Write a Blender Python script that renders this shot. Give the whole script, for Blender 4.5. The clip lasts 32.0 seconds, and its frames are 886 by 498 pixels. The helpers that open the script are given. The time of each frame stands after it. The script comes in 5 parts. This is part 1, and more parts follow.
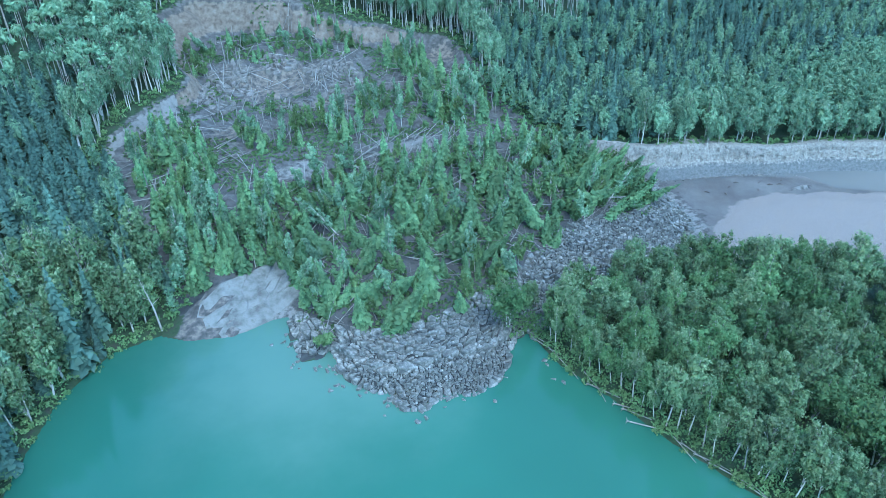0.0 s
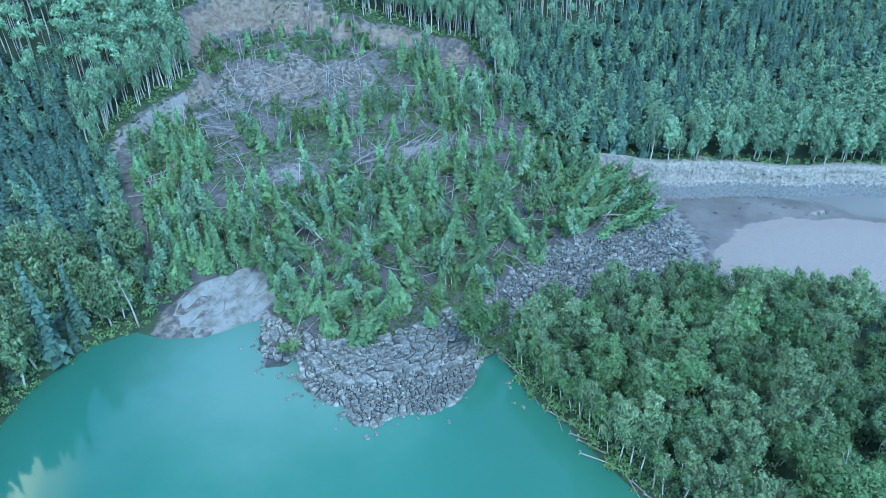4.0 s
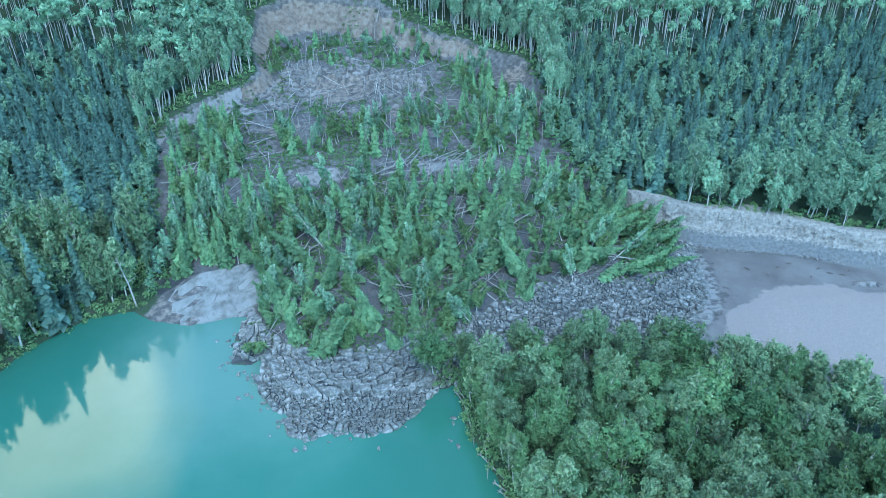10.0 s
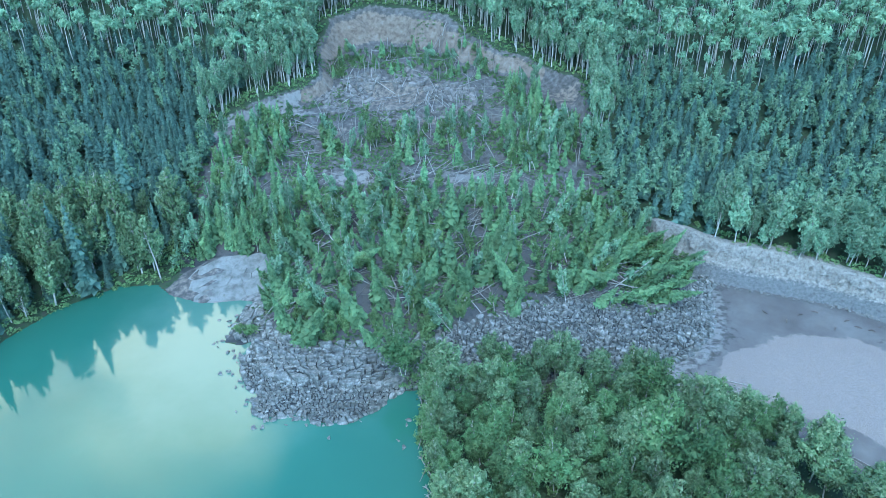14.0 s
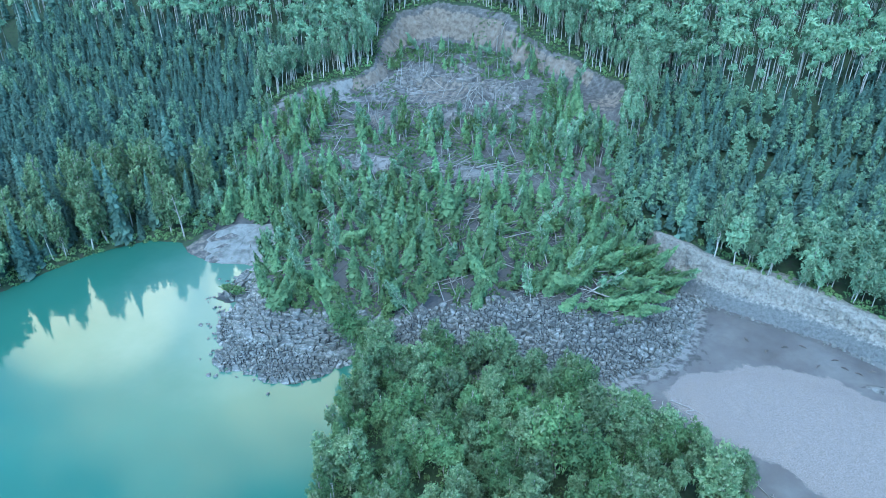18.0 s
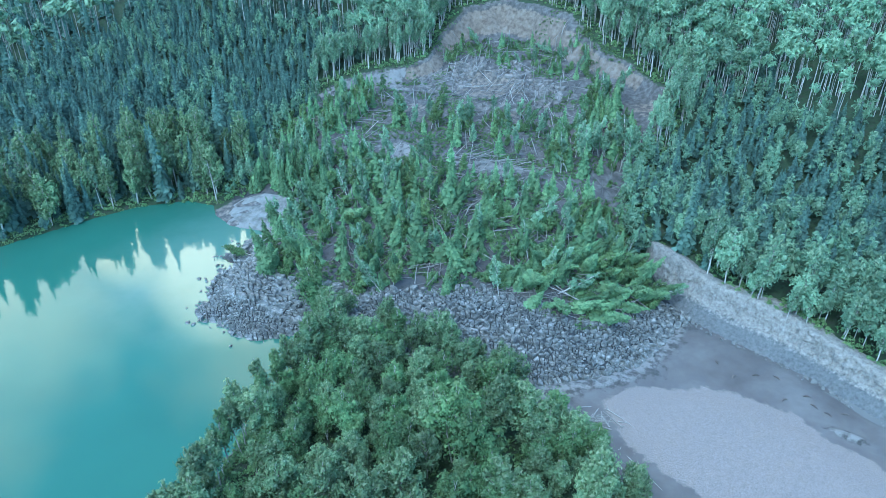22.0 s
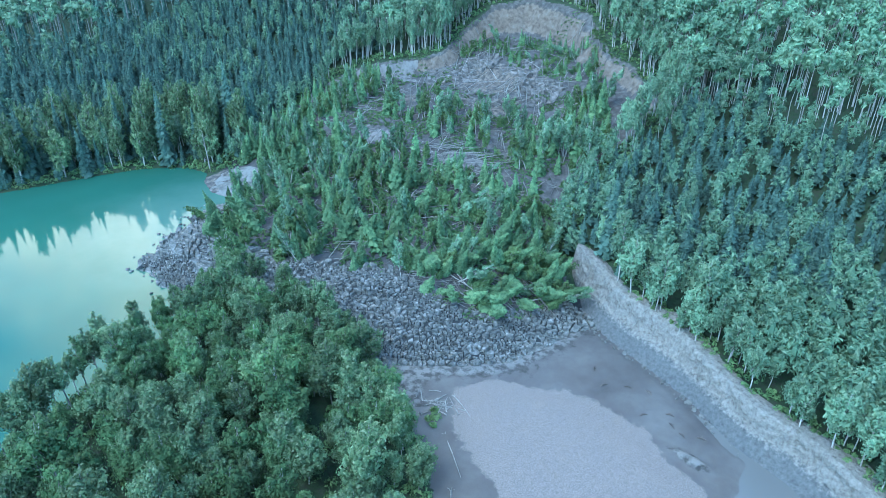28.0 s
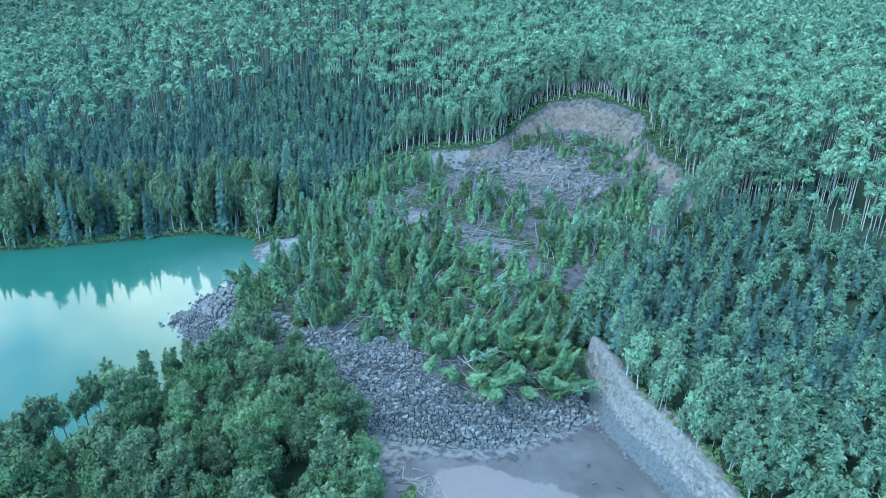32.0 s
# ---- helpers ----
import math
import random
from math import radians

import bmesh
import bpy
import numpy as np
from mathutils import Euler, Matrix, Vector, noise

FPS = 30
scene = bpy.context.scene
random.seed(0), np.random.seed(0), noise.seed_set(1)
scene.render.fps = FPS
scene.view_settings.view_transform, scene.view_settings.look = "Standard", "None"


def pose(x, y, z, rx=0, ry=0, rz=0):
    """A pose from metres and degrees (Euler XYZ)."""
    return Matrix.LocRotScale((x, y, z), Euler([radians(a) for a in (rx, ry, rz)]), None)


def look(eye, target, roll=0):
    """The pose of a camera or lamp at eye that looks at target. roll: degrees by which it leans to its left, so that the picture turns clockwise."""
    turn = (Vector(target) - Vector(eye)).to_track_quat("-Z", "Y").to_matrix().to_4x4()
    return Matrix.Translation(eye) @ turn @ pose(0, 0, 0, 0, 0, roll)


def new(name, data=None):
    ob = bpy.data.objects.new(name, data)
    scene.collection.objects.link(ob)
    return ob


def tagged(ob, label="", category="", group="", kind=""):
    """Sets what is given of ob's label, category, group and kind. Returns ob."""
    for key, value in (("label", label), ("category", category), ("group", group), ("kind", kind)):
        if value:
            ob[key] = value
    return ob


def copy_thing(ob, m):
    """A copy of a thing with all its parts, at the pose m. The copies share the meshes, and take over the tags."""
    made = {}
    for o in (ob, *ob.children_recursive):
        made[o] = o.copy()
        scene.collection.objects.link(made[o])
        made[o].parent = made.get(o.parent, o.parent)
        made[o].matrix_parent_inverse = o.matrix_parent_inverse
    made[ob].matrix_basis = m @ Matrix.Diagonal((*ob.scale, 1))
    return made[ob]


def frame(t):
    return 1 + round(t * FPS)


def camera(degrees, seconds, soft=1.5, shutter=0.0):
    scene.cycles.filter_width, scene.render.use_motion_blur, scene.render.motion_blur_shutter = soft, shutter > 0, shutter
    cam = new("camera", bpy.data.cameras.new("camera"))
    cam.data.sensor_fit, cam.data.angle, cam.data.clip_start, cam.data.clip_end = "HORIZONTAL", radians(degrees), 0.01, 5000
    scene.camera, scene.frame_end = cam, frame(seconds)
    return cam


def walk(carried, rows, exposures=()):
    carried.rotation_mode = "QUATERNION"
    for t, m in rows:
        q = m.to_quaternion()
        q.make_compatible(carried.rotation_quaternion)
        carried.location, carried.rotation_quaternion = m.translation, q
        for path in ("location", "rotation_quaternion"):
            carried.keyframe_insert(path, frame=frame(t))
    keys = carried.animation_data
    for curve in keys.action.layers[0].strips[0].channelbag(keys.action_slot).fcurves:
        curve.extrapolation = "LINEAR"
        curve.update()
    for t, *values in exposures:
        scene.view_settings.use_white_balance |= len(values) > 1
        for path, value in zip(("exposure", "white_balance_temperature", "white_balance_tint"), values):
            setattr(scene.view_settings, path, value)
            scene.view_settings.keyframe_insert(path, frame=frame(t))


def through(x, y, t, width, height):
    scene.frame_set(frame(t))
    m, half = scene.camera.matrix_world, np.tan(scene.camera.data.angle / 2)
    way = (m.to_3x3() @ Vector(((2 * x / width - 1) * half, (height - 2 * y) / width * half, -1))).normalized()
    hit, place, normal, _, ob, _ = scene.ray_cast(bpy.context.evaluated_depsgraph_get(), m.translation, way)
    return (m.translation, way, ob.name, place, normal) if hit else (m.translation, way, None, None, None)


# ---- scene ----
cam = camera(65.21, 32.0, soft=0.8)
PATH = [
    (0, (-68.86, -137.19, 93.68), (-12.78, -22.19, 15.37), -1.50),
    (0.5, (-66.50, -137.75, 93.96), (-13.00, -21.56, 15.61), -1.44),
    (1, (-64.20, -138.32, 94.24), (-11.97, -21.61, 15.80), -1.42),
    (1.5, (-61.99, -138.88, 94.53), (-11.13, -21.65, 15.98), -1.38),
    (2, (-59.77, -139.30, 94.76), (-10.43, -21.44, 16.18), -1.27),
    (2.5, (-57.56, -139.65, 94.90), (-9.25, -21.39, 16.28), -1.20),
    (3, (-55.40, -139.98, 95.02), (-8.11, -21.36, 16.32), -1.21),
    (3.5, (-53.29, -140.34, 95.15), (-7.19, -21.29, 16.40), -1.28),
    (4, (-51.10, -140.69, 95.27), (-6.19, -21.24, 16.43), -1.35),
    (4.5, (-48.81, -141.00, 95.36), (-5.03, -21.19, 16.45), -1.36),
    (6.5, (-39.42, -142.40, 95.88), (-1.24, -20.79, 16.81), -0.80),
    (7, (-36.98, -142.76, 96.02), (-0.84, -20.57, 16.88), -0.58),
    (7.5, (-34.45, -143.12, 96.28), (-0.30, -20.41, 17.06), -0.45),
    (8, (-31.69, -143.41, 96.66), (-0.31, -20.08, 17.25), -0.29),
    (8.5, (-28.80, -143.67, 97.11), (-0.46, -19.73, 17.50), -0.20),
    (9, (-25.83, -143.91, 97.54), (-0.91, -19.39, 17.70), -0.21),
    (9.5, (-22.86, -144.17, 97.81), (0.08, -19.14, 18.18), -0.23),
    (10, (-19.96, -144.44, 97.88), (-0.45, -17.94, 19.68), -0.28),
    (10.5, (-17.07, -144.73, 97.85), (-2.22, -16.69, 21.12), -0.32),
    (11, (-14.11, -145.16, 97.80), (-3.48, -15.99, 22.29), -0.34),
    (11.5, (-10.86, -145.71, 97.82), (-3.44, -16.27, 22.40), -0.34),
    (12, (-7.40, -146.34, 97.86), (-3.02, -16.72, 22.49), -0.30),
    (12.5, (-3.76, -147.12, 97.83), (-2.02, -17.41, 22.52), -0.28),
    (13, (0.00, -148.00, 97.78), (0.00, -18.23, 22.56), -0.24),
    (13.5, (3.87, -148.86, 97.76), (1.57, -19.08, 22.58), -0.19),
    (14, (7.93, -149.66, 97.90), (2.36, -19.99, 22.71), -0.10),
    (14.5, (12.32, -150.25, 98.08), (2.98, -20.81, 22.87), -0.04),
    (16.5, (31.10, -151.46, 98.58), (7.99, -23.78, 23.31), -0.04),
    (17, (35.95, -151.34, 98.62), (8.53, -24.51, 23.37), -0.01),
    (17.5, (40.83, -150.99, 98.62), (9.78, -24.99, 23.39), -0.04),
    (18, (45.64, -150.41, 98.54), (11.84, -25.11, 23.32), -0.02),
    (18.5, (50.44, -149.76, 98.47), (13.44, -25.40, 23.21), 0.01),
    (19, (55.17, -148.95, 98.40), (14.45, -25.77, 23.12), -0.02),
    (19.5, (59.80, -147.97, 98.38), (15.20, -26.18, 23.04), -0.06),
    (20, (64.38, -146.92, 98.35), (16.18, -26.51, 23.00), -0.08),
    (20.5, (68.88, -145.83, 98.22), (17.78, -26.63, 22.86), -0.06),
    (21, (73.23, -144.63, 98.00), (19.46, -26.55, 22.72), 0.02),
    (21.5, (77.48, -143.33, 97.71), (20.89, -26.53, 22.50), 0.12),
    (22, (81.60, -141.95, 97.38), (21.61, -26.82, 22.26), 0.21),
    (22.5, (85.64, -140.49, 97.11), (22.82, -26.83, 22.04), 0.29),
    (23, (89.57, -138.94, 96.89), (23.63, -27.01, 21.90), 0.32),
    (23.5, (93.62, -137.25, 96.71), (24.81, -27.08, 21.71), 0.38),
    (24, (97.78, -135.46, 96.56), (27.04, -26.45, 21.65), 0.39),
    (24.5, (101.99, -133.50, 96.42), (30.11, -25.16, 21.62), 0.35),
    (25, (106.18, -131.39, 96.20), (33.01, -23.83, 21.52), 0.30),
    (25.5, (110.15, -129.08, 95.88), (35.96, -22.12, 21.36), 0.21),
    (27.5, (125.36, -119.61, 94.43), (43.69, -17.90, 20.36), 0.22),
    (28, (128.99, -117.30, 94.11), (45.07, -17.34, 20.19), 0.25),
    (28.5, (132.35, -115.06, 93.89), (45.78, -17.39, 19.96), 0.36),
    (29, (135.26, -112.95, 93.72), (45.54, -17.09, 21.19), 0.54),
    (29.5, (137.64, -111.19, 93.51), (44.89, -16.18, 23.73), 0.66),
    (30, (139.56, -109.80, 93.23), (43.44, -16.12, 26.25), 0.77),
    (30.5, (141.01, -108.70, 92.92), (42.09, -16.03, 28.68), 0.91),
    (31, (142.06, -107.96, 92.61), (41.45, -15.22, 31.15), 1.11),
    (31.5, (142.82, -107.53, 92.28), (40.73, -14.58, 33.65), 1.29),
    (32, (143.49, -107.24, 91.92), (40.15, -13.98, 36.04), 1.44),
]
walk(cam, [(t, look(eye, target, roll)) for t, eye, target, roll in PATH],
     exposures=[(0.0, 2.38, 4720, -8), (32.0, 2.38, 4720, -8)])

# ---------------------------------------------------------------- light
SUN_EL, SUN_AZ = 58.0, 182.0
world = bpy.data.worlds.new("evening_sky")
scene.world = world
world.use_nodes = True
wn, wl = world.node_tree.nodes, world.node_tree.links
wn.clear()
w_out = wn.new("ShaderNodeOutputWorld")
w_bg = wn.new("ShaderNodeBackground")
w_sky = wn.new("ShaderNodeTexSky")
w_sky.sky_type, w_sky.sun_disc = "NISHITA", False
w_sky.sun_elevation, w_sky.sun_rotation = radians(SUN_EL), radians(SUN_AZ)
w_co = wn.new("ShaderNodeTexCoord")
w_noise = wn.new("ShaderNodeTexNoise")
w_noise.inputs["Scale"].default_value = 3.4
w_noise.inputs["Detail"].default_value = 6.0
w_noise.inputs["Roughness"].default_value = 0.55
w_sum = None  # banks of evening cloud in the north-west: direction, spread, weight
for way, inner, outer, weight in (((-0.41, 0.70, 0.585), 0.996, 0.962, 0.62), ((-0.56, 0.63, 0.54), 0.99, 0.945, 0.54), ((-0.74, 0.52, 0.42), 0.996, 0.96, 0.52),
                                  ((-0.86, 0.28, 0.42), 0.985, 0.92, 0.55), ((-0.35, 0.705, 0.615), 0.9985, 0.99, 1.0), ((-0.44, 0.72, 0.53), 0.999, 0.992, 0.95),
                                  ((-0.63, 0.60, 0.49), 0.998, 0.985, 1.1), ((-0.73, 0.54, 0.42), 0.999, 0.99, 1.05), ((-0.82, 0.32, 0.47), 0.999, 0.992, 0.6)):
    w_dot = wn.new("ShaderNodeVectorMath")
    w_dot.operation = "DOT_PRODUCT"
    w_dot.inputs[1].default_value = Vector(way).normalized()
    w_lobe = wn.new("ShaderNodeMapRange")
    w_lobe.interpolation_type = "SMOOTHSTEP"
    w_lobe.inputs["From Min"].default_value, w_lobe.inputs["From Max"].default_value = outer, inner
    w_lobe.inputs["To Max"].default_value = weight
    wl.new(w_co.outputs["Generated"], w_dot.inputs[0])
    wl.new(w_dot.outputs["Value"], w_lobe.inputs["Value"])
    if w_sum is None:
        w_sum = w_lobe.outputs[0]
    else:
        w_max = wn.new("ShaderNodeMath")
        w_max.operation = "MAXIMUM"
        wl.new(w_sum, w_max.inputs[0])
        wl.new(w_lobe.outputs[0], w_max.inputs[1])
        w_sum = w_max.outputs[0]
w_add = wn.new("ShaderNodeMath")
w_add.operation = "MULTIPLY_ADD"
w_add.inputs[1].default_value = 1.5
w_ramp = wn.new("ShaderNodeValToRGB")
w_ramp.color_ramp.elements[0].position, w_ramp.color_ramp.elements[1].position = 0.30, 0.95
w_ramp.color_ramp.elements[0].color, w_ramp.color_ramp.elements[1].color = (0.0, 0.0, 0.0, 1), (0.95, 0.95, 0.95, 1)
w_off = wn.new("ShaderNodeMath")
w_off.operation = "SUBTRACT"
w_off.inputs[1].default_value = 0.72
w_mix = wn.new("ShaderNodeMix")
w_mix.data_type = "RGBA"
w_mix.inputs[7].default_value = (15.4, 11.9, 7.4, 1)
wl.new(w_co.outputs["Generated"], w_noise.inputs["Vector"])
wl.new(w_noise.outputs[0], w_add.inputs[0])
wl.new(w_sum, w_add.inputs[2])
wl.new(w_add.outputs[0], w_off.inputs[0])
wl.new(w_off.outputs[0], w_ramp.inputs[0])
wl.new(w_ramp.outputs[0], w_mix.inputs[0])
wl.new(w_sky.outputs[0], w_mix.inputs[6])
wl.new(w_mix.outputs[2], w_bg.inputs[0])
w_bg.inputs[1].default_value = 0.12
wl.new(w_bg.outputs[0], w_out.inputs[0])

sun_data = bpy.data.lights.new("sun", "SUN")
sun_data.energy, sun_data.angle, sun_data.color = 0.35, radians(30), (1.0, 0.97, 0.92)
sun_ob = new("sun", sun_data)
sun_ob.matrix_world = look((-4, -106, 170), (0, 0, 0))

# ---------------------------------------------------------------- plan
LAKE = [(-45, -9), (-47.5, -16), (-47.3, -24), (-43, -26), (-40.5, -31), (-40, -37), (-36.5, -42), (-32.8, -49), (-26, -47.3), (-20, -49.2), (-15, -49.8), (-10.5, -46.3), (-6.5, -42), (-1, -39), (-1, -52), (2, -64), (4, -76), (8, -91),
        (16, -112), (30, -150), (60, -230), (60, -420), (-260, -420), (-220, -230), (-150, -130), (-122, -80), (-108, -52), (-100, -30),
        (-93, -14), (-82, -3.5), (-72, -2), (-67, -7), (-58, -10), (-50, -8)]
RIVER = [(40, -36), (49, -31.5), (56, -25.5), (63.5, -17), (67, -5), (69.3, 3), (65.5, 11), (70.5, 6.5), (77, 3.2), (84, 1), (92, -1.8), (99, -4.6), (105, -8.4), (110, -11.4), (121, -14.5),
         (140, -26), (170, -50), (230, -110), (300, -220), (330, -420), (170, -420), (160, -250), (120, -120), (90, -70), (76, -56),
         (67, -49), (53, -42)]
SLIDE = [(-66, -3), (-71, 15), (-74, 35), (-77, 55), (-72, 68), (-64, 75), (-50, 83), (-46, 90), (-51, 108), (-47, 124), (-33, 133),
         (-15, 131), (-3, 126), (9, 114), (18, 108), (27, 105), (35, 97), (46, 90), (47, 70), (45, 55), (47, 40), (48.5, 28), (52.5, 18.5),
         (59, 14.6), (66, 11.6), (69.5, 4), (70, 0), (66, -18), (50, -34), (40, -38), (0, -39), (-8, -50), (-20, -54), (-34, -52), (-45, -36), (-50, -22), (-46, -9)]
VEG = [(-45, -10), (-44, -17), (-37, -26), (-30, -31), (-21, -31), (-13, -31), (-4, -28.5), (5, -26.5), (12, -22.5), (20, -20), (28, -16.5), (36, -16), (44, -17.5), (51, -15.5), (56, -12.5),
       (59.5, -6), (62.5, 0), (61, 7), (57, 12), (50, 26), (45, 60), (0, 130), (-40, 120), (-70, 60), (-66, 5), (-52, 4)]
OUTCROP = [(-69.5, -5), (-66, 0.5), (-60, 4), (-52, 6), (-45.5, 5.5), (-42.2, 2), (-42, -4), (-44, -11), (-48, -11), (-54, -10), (-60, -12), (-66, -10.5)]
BAR = [(60, -34), (62, -30), (68, -24), (78, -19), (88, -18), (97, -20), (108, -25), (122, -34), (150, -60), (200, -130), (240, -300),
       (180, -420), (172, -250), (130, -120), (108, -70), (86, -51), (69, -41)]


def smooth(a, b, v):
    t = np.clip((v - a) / (b - a), 0, 1)
    return t * t * (3 - 2 * t)


def signed(poly, x, y):
    """Distance to the edge of a polygon, positive inside."""
    p = np.array(poly, float)
    q = np.roll(p, -1, axis=0)
    best = np.full(x.shape, 1e9)
    inside = np.zeros(x.shape, bool)
    for (ax, ay), (bx, by) in zip(p, q):
        ex, ey = bx - ax, by - ay
        t = np.clip(((x - ax) * ex + (y - ay) * ey) / (ex * ex + ey * ey), 0, 1)
        best = np.minimum(best, (x - ax - t * ex) ** 2 + (y - ay - t * ey) ** 2)
        inside ^= ((ay > y) != (by > y)) & (x < ex * (y - ay) / (ey + 1e-12 * (ey == 0)) + ax)
    d = np.sqrt(best)
    return np.where(inside, d, -d)


_rs = np.random.RandomState(7)
_GRID = _rs.rand(256, 256)


def vnoise(x, y, cell, seed=0):
    """Value noise between -1 and 1, with features of about cell metres."""
    u, v = x / cell + seed * 17.3 + 512, y / cell + seed * 9.1 + 512
    i, j = np.floor(u).astype(int), np.floor(v).astype(int)
    f, g = u - i, v - j
    f, g = f * f * (3 - 2 * f), g * g * (3 - 2 * g)
    a, b = _GRID[i % 256, j % 256], _GRID[(i + 1) % 256, j % 256]
    c, d = _GRID[i % 256, (j + 1) % 256], _GRID[(i + 1) % 256, (j + 1) % 256]
    return 2 * ((a * (1 - f) + b * f) * (1 - g) + (c * (1 - f) + d * f) * g) - 1


UP_Y = [-400, -60, -20, 0, 20, 50, 75, 90, 105, 125, 135, 180, 300, 600, 1500, 4000]
UP_Z = [6, 6, 7, 7.8, 10, 16, 25, 29, 32.5, 42, 45, 49, 55.5, 66, 120, 300]
SL_Y = [-60, -52, -45, -38, -25, -10, 5, 25, 33, 38, 47, 60, 77, 95, 110, 125, 140]
SL_Z = [-1, -0.3, 1.6, 3, 4.6, 7, 9, 11.5, 13, 15, 16.3, 18, 20.5, 24.5, 28, 30.5, 32]


def terrain(x, y):
    """Height of the ground, and the weights of its surfaces."""
    x, y = np.asarray(x, float), np.asarray(y, float)
    jag = (1.2 + 1.0 * smooth(70, 95, y)) * vnoise(x, y, 6, 1) + 0.8 * vnoise(x, y, 2.6, 2)
    dl, dr, ds = -signed(LAKE, x, y), -signed(RIVER, x, y), signed(SLIDE, x, y)
    db = signed(BAR, x, y)
    dl = dl + (2.3 * vnoise(x, y, 6, 96) + 1.4 * vnoise(x, y, 2.4, 97)) * smooth(-52, -48, x) * smooth(-2, -6, x) * smooth(-13, -18, y) * smooth(-62, -56, y)
    south = (y < -36 - 1.0 * np.maximum(0, x - 75)) & (x > -60) & (dl > 0)
    up = np.interp(y, UP_Y, UP_Z) + 0.13 * np.clip(-90 - x, 0, 120) + 1.2 * vnoise(x, y, 40, 3) * smooth(0, 30, y + 20)
    up = up + 0.12 * np.clip(x - 130, 0, 200) * smooth(-40, 40, y)
    shore = 0.4 + 0.3 * np.maximum(dl, 0) + 0.25 * vnoise(x, y, 5, 5)
    cliff = 0.2 + 8.0 * np.maximum(dr - 5.0, 0)
    land = np.minimum(np.minimum(up, np.where(dl < 60, shore, 1e3)), np.where(dr < 40, cliff, 1e3))
    pen = np.minimum(1.6 + 0.7 * vnoise(x, y, 14, 8), 0.15 + 0.5 * np.minimum(np.maximum(dl, 0), np.maximum(dr, 0) * 0.6))
    land = np.where(south, pen, land)
    torn = smooth(0.9, 0.3, ((x + 18) / 26) ** 2 + ((y - 88) / 17) ** 2)
    rough = torn * (1.6 - 3.2 * np.abs(vnoise(x, y, 7, 14))) + 0.9 * vnoise(x, y, 11, 9) + 0.5 * vnoise(x, y, 4.5, 10) + 0.22 * vnoise(x, y, 1.8, 11)
    body = np.interp(y, SL_Y, SL_Z) + 2.2 * smooth(10, 60, x) * smooth(40, 90, y) + rough
    ring = np.hypot(x + 20, y + 16) + 1.5 * vnoise(x, y, 9, 15)
    body = body + 0.55 * (((ring / 4.2) % 1.0) - 0.4) * smooth(-24, -32, y) * smooth(6, -4, x)
    body = np.minimum(body, 0.02 + 0.30 * np.minimum(np.maximum(dl, 0) ** 1.03, np.maximum(dr, 0) * 1.15) + 0.3 * rough)
    wide = 3.5 + 6 * smooth(80, 120, y) + 3 * smooth(60, 20, y)
    k = smooth(0, 1, (ds + jag) / wide)
    k = np.where(y < 14, smooth(-2, 6, ds), k)
    k = np.where((x > 46) & (y < 27) & (y > -2), smooth(-5.4, -4.2, ds), k)
    z = land * (1 - k) + body * k
    do = signed(OUTCROP, x, y)
    z = np.where(do > -1.5, z * (1 - smooth(-1.5, 1.5, do)) + smooth(-1.5, 1.5, do) * (0.15 + 0.34 * np.maximum(dl, 0)), z)
    bed = np.where(dl < 0, np.maximum(-3.0, dl * 0.35) - 0.02, 1e3)
    drop = np.maximum(smooth(-3.2, -1.0, dr), smooth(100, 125, x) * smooth(-1, -4, db) * (y > -60)) * smooth(0.5, -1.5, db) * (y > -34)
    flat = 0.42 - 0.5 * drop + 1.0 * np.exp(-((x - 105.5 + 0.4 * (y + 20.5)) / 3.5) ** 2 - ((y + 20.5) / 0.9) ** 2) + 0.55 * smooth(0, 7, db) + 0.05 * vnoise(x, y, 3, 12)
    z = np.where(dl < 0, bed, z)
    z = np.where(dr < 0, flat, z)
    slide = np.where((dl < 0) | (dr < 0), 0, smooth(-1, 1.5, ds + 0.5 * jag))
    steep_n = smooth(0.02, 0.3, k) * (1 - smooth(0.8, 1.0, k)) * (y > 55)
    bank = (dr > -0.5) & (dr < 6.0) & (~south) & (ds < -1.5) & (y < 40)
    return z, dict(lake=dl, river=dr, slide=ds, bar=db, outcrop=do, edge=np.where((x > 53) & (y < 19), -6.2, np.where(((x < -55) & (y < 62)) | ((x > 40) & (y > 18) & (y < 84)), 3.0, -0.8)), w_slide=slide, w_scarp=steep_n, w_bank=bank * 1.0, south=south)


def height(x, y):
    return terrain(np.atleast_1d(x), np.atleast_1d(y))[0]


# ---------------------------------------------------------------- materials
def material(name):
    m = bpy.data.materials.new(name)
    m.use_nodes = True
    n, l = m.node_tree.nodes, m.node_tree.links
    return m, n, l, n["Principled BSDF"]


def ramp_node(n, stops):
    r = n.new("ShaderNodeValToRGB")
    els = r.color_ramp.elements
    while len(els) < len(stops):
        els.new(0.5)
    for e, (p, c) in zip(els, stops):
        e.position, e.color = p, (*c, 1)
    return r


def noise_node(n, l, scale, detail=4, rough=0.6, coords="Object"):
    co = n.new("ShaderNodeTexCoord")
    t = n.new("ShaderNodeTexNoise")
    t.inputs["Scale"].default_value, t.inputs["Detail"].default_value, t.inputs["Roughness"].default_value = scale, detail, rough
    l.new(co.outputs[coords], t.inputs["Vector"])
    return t


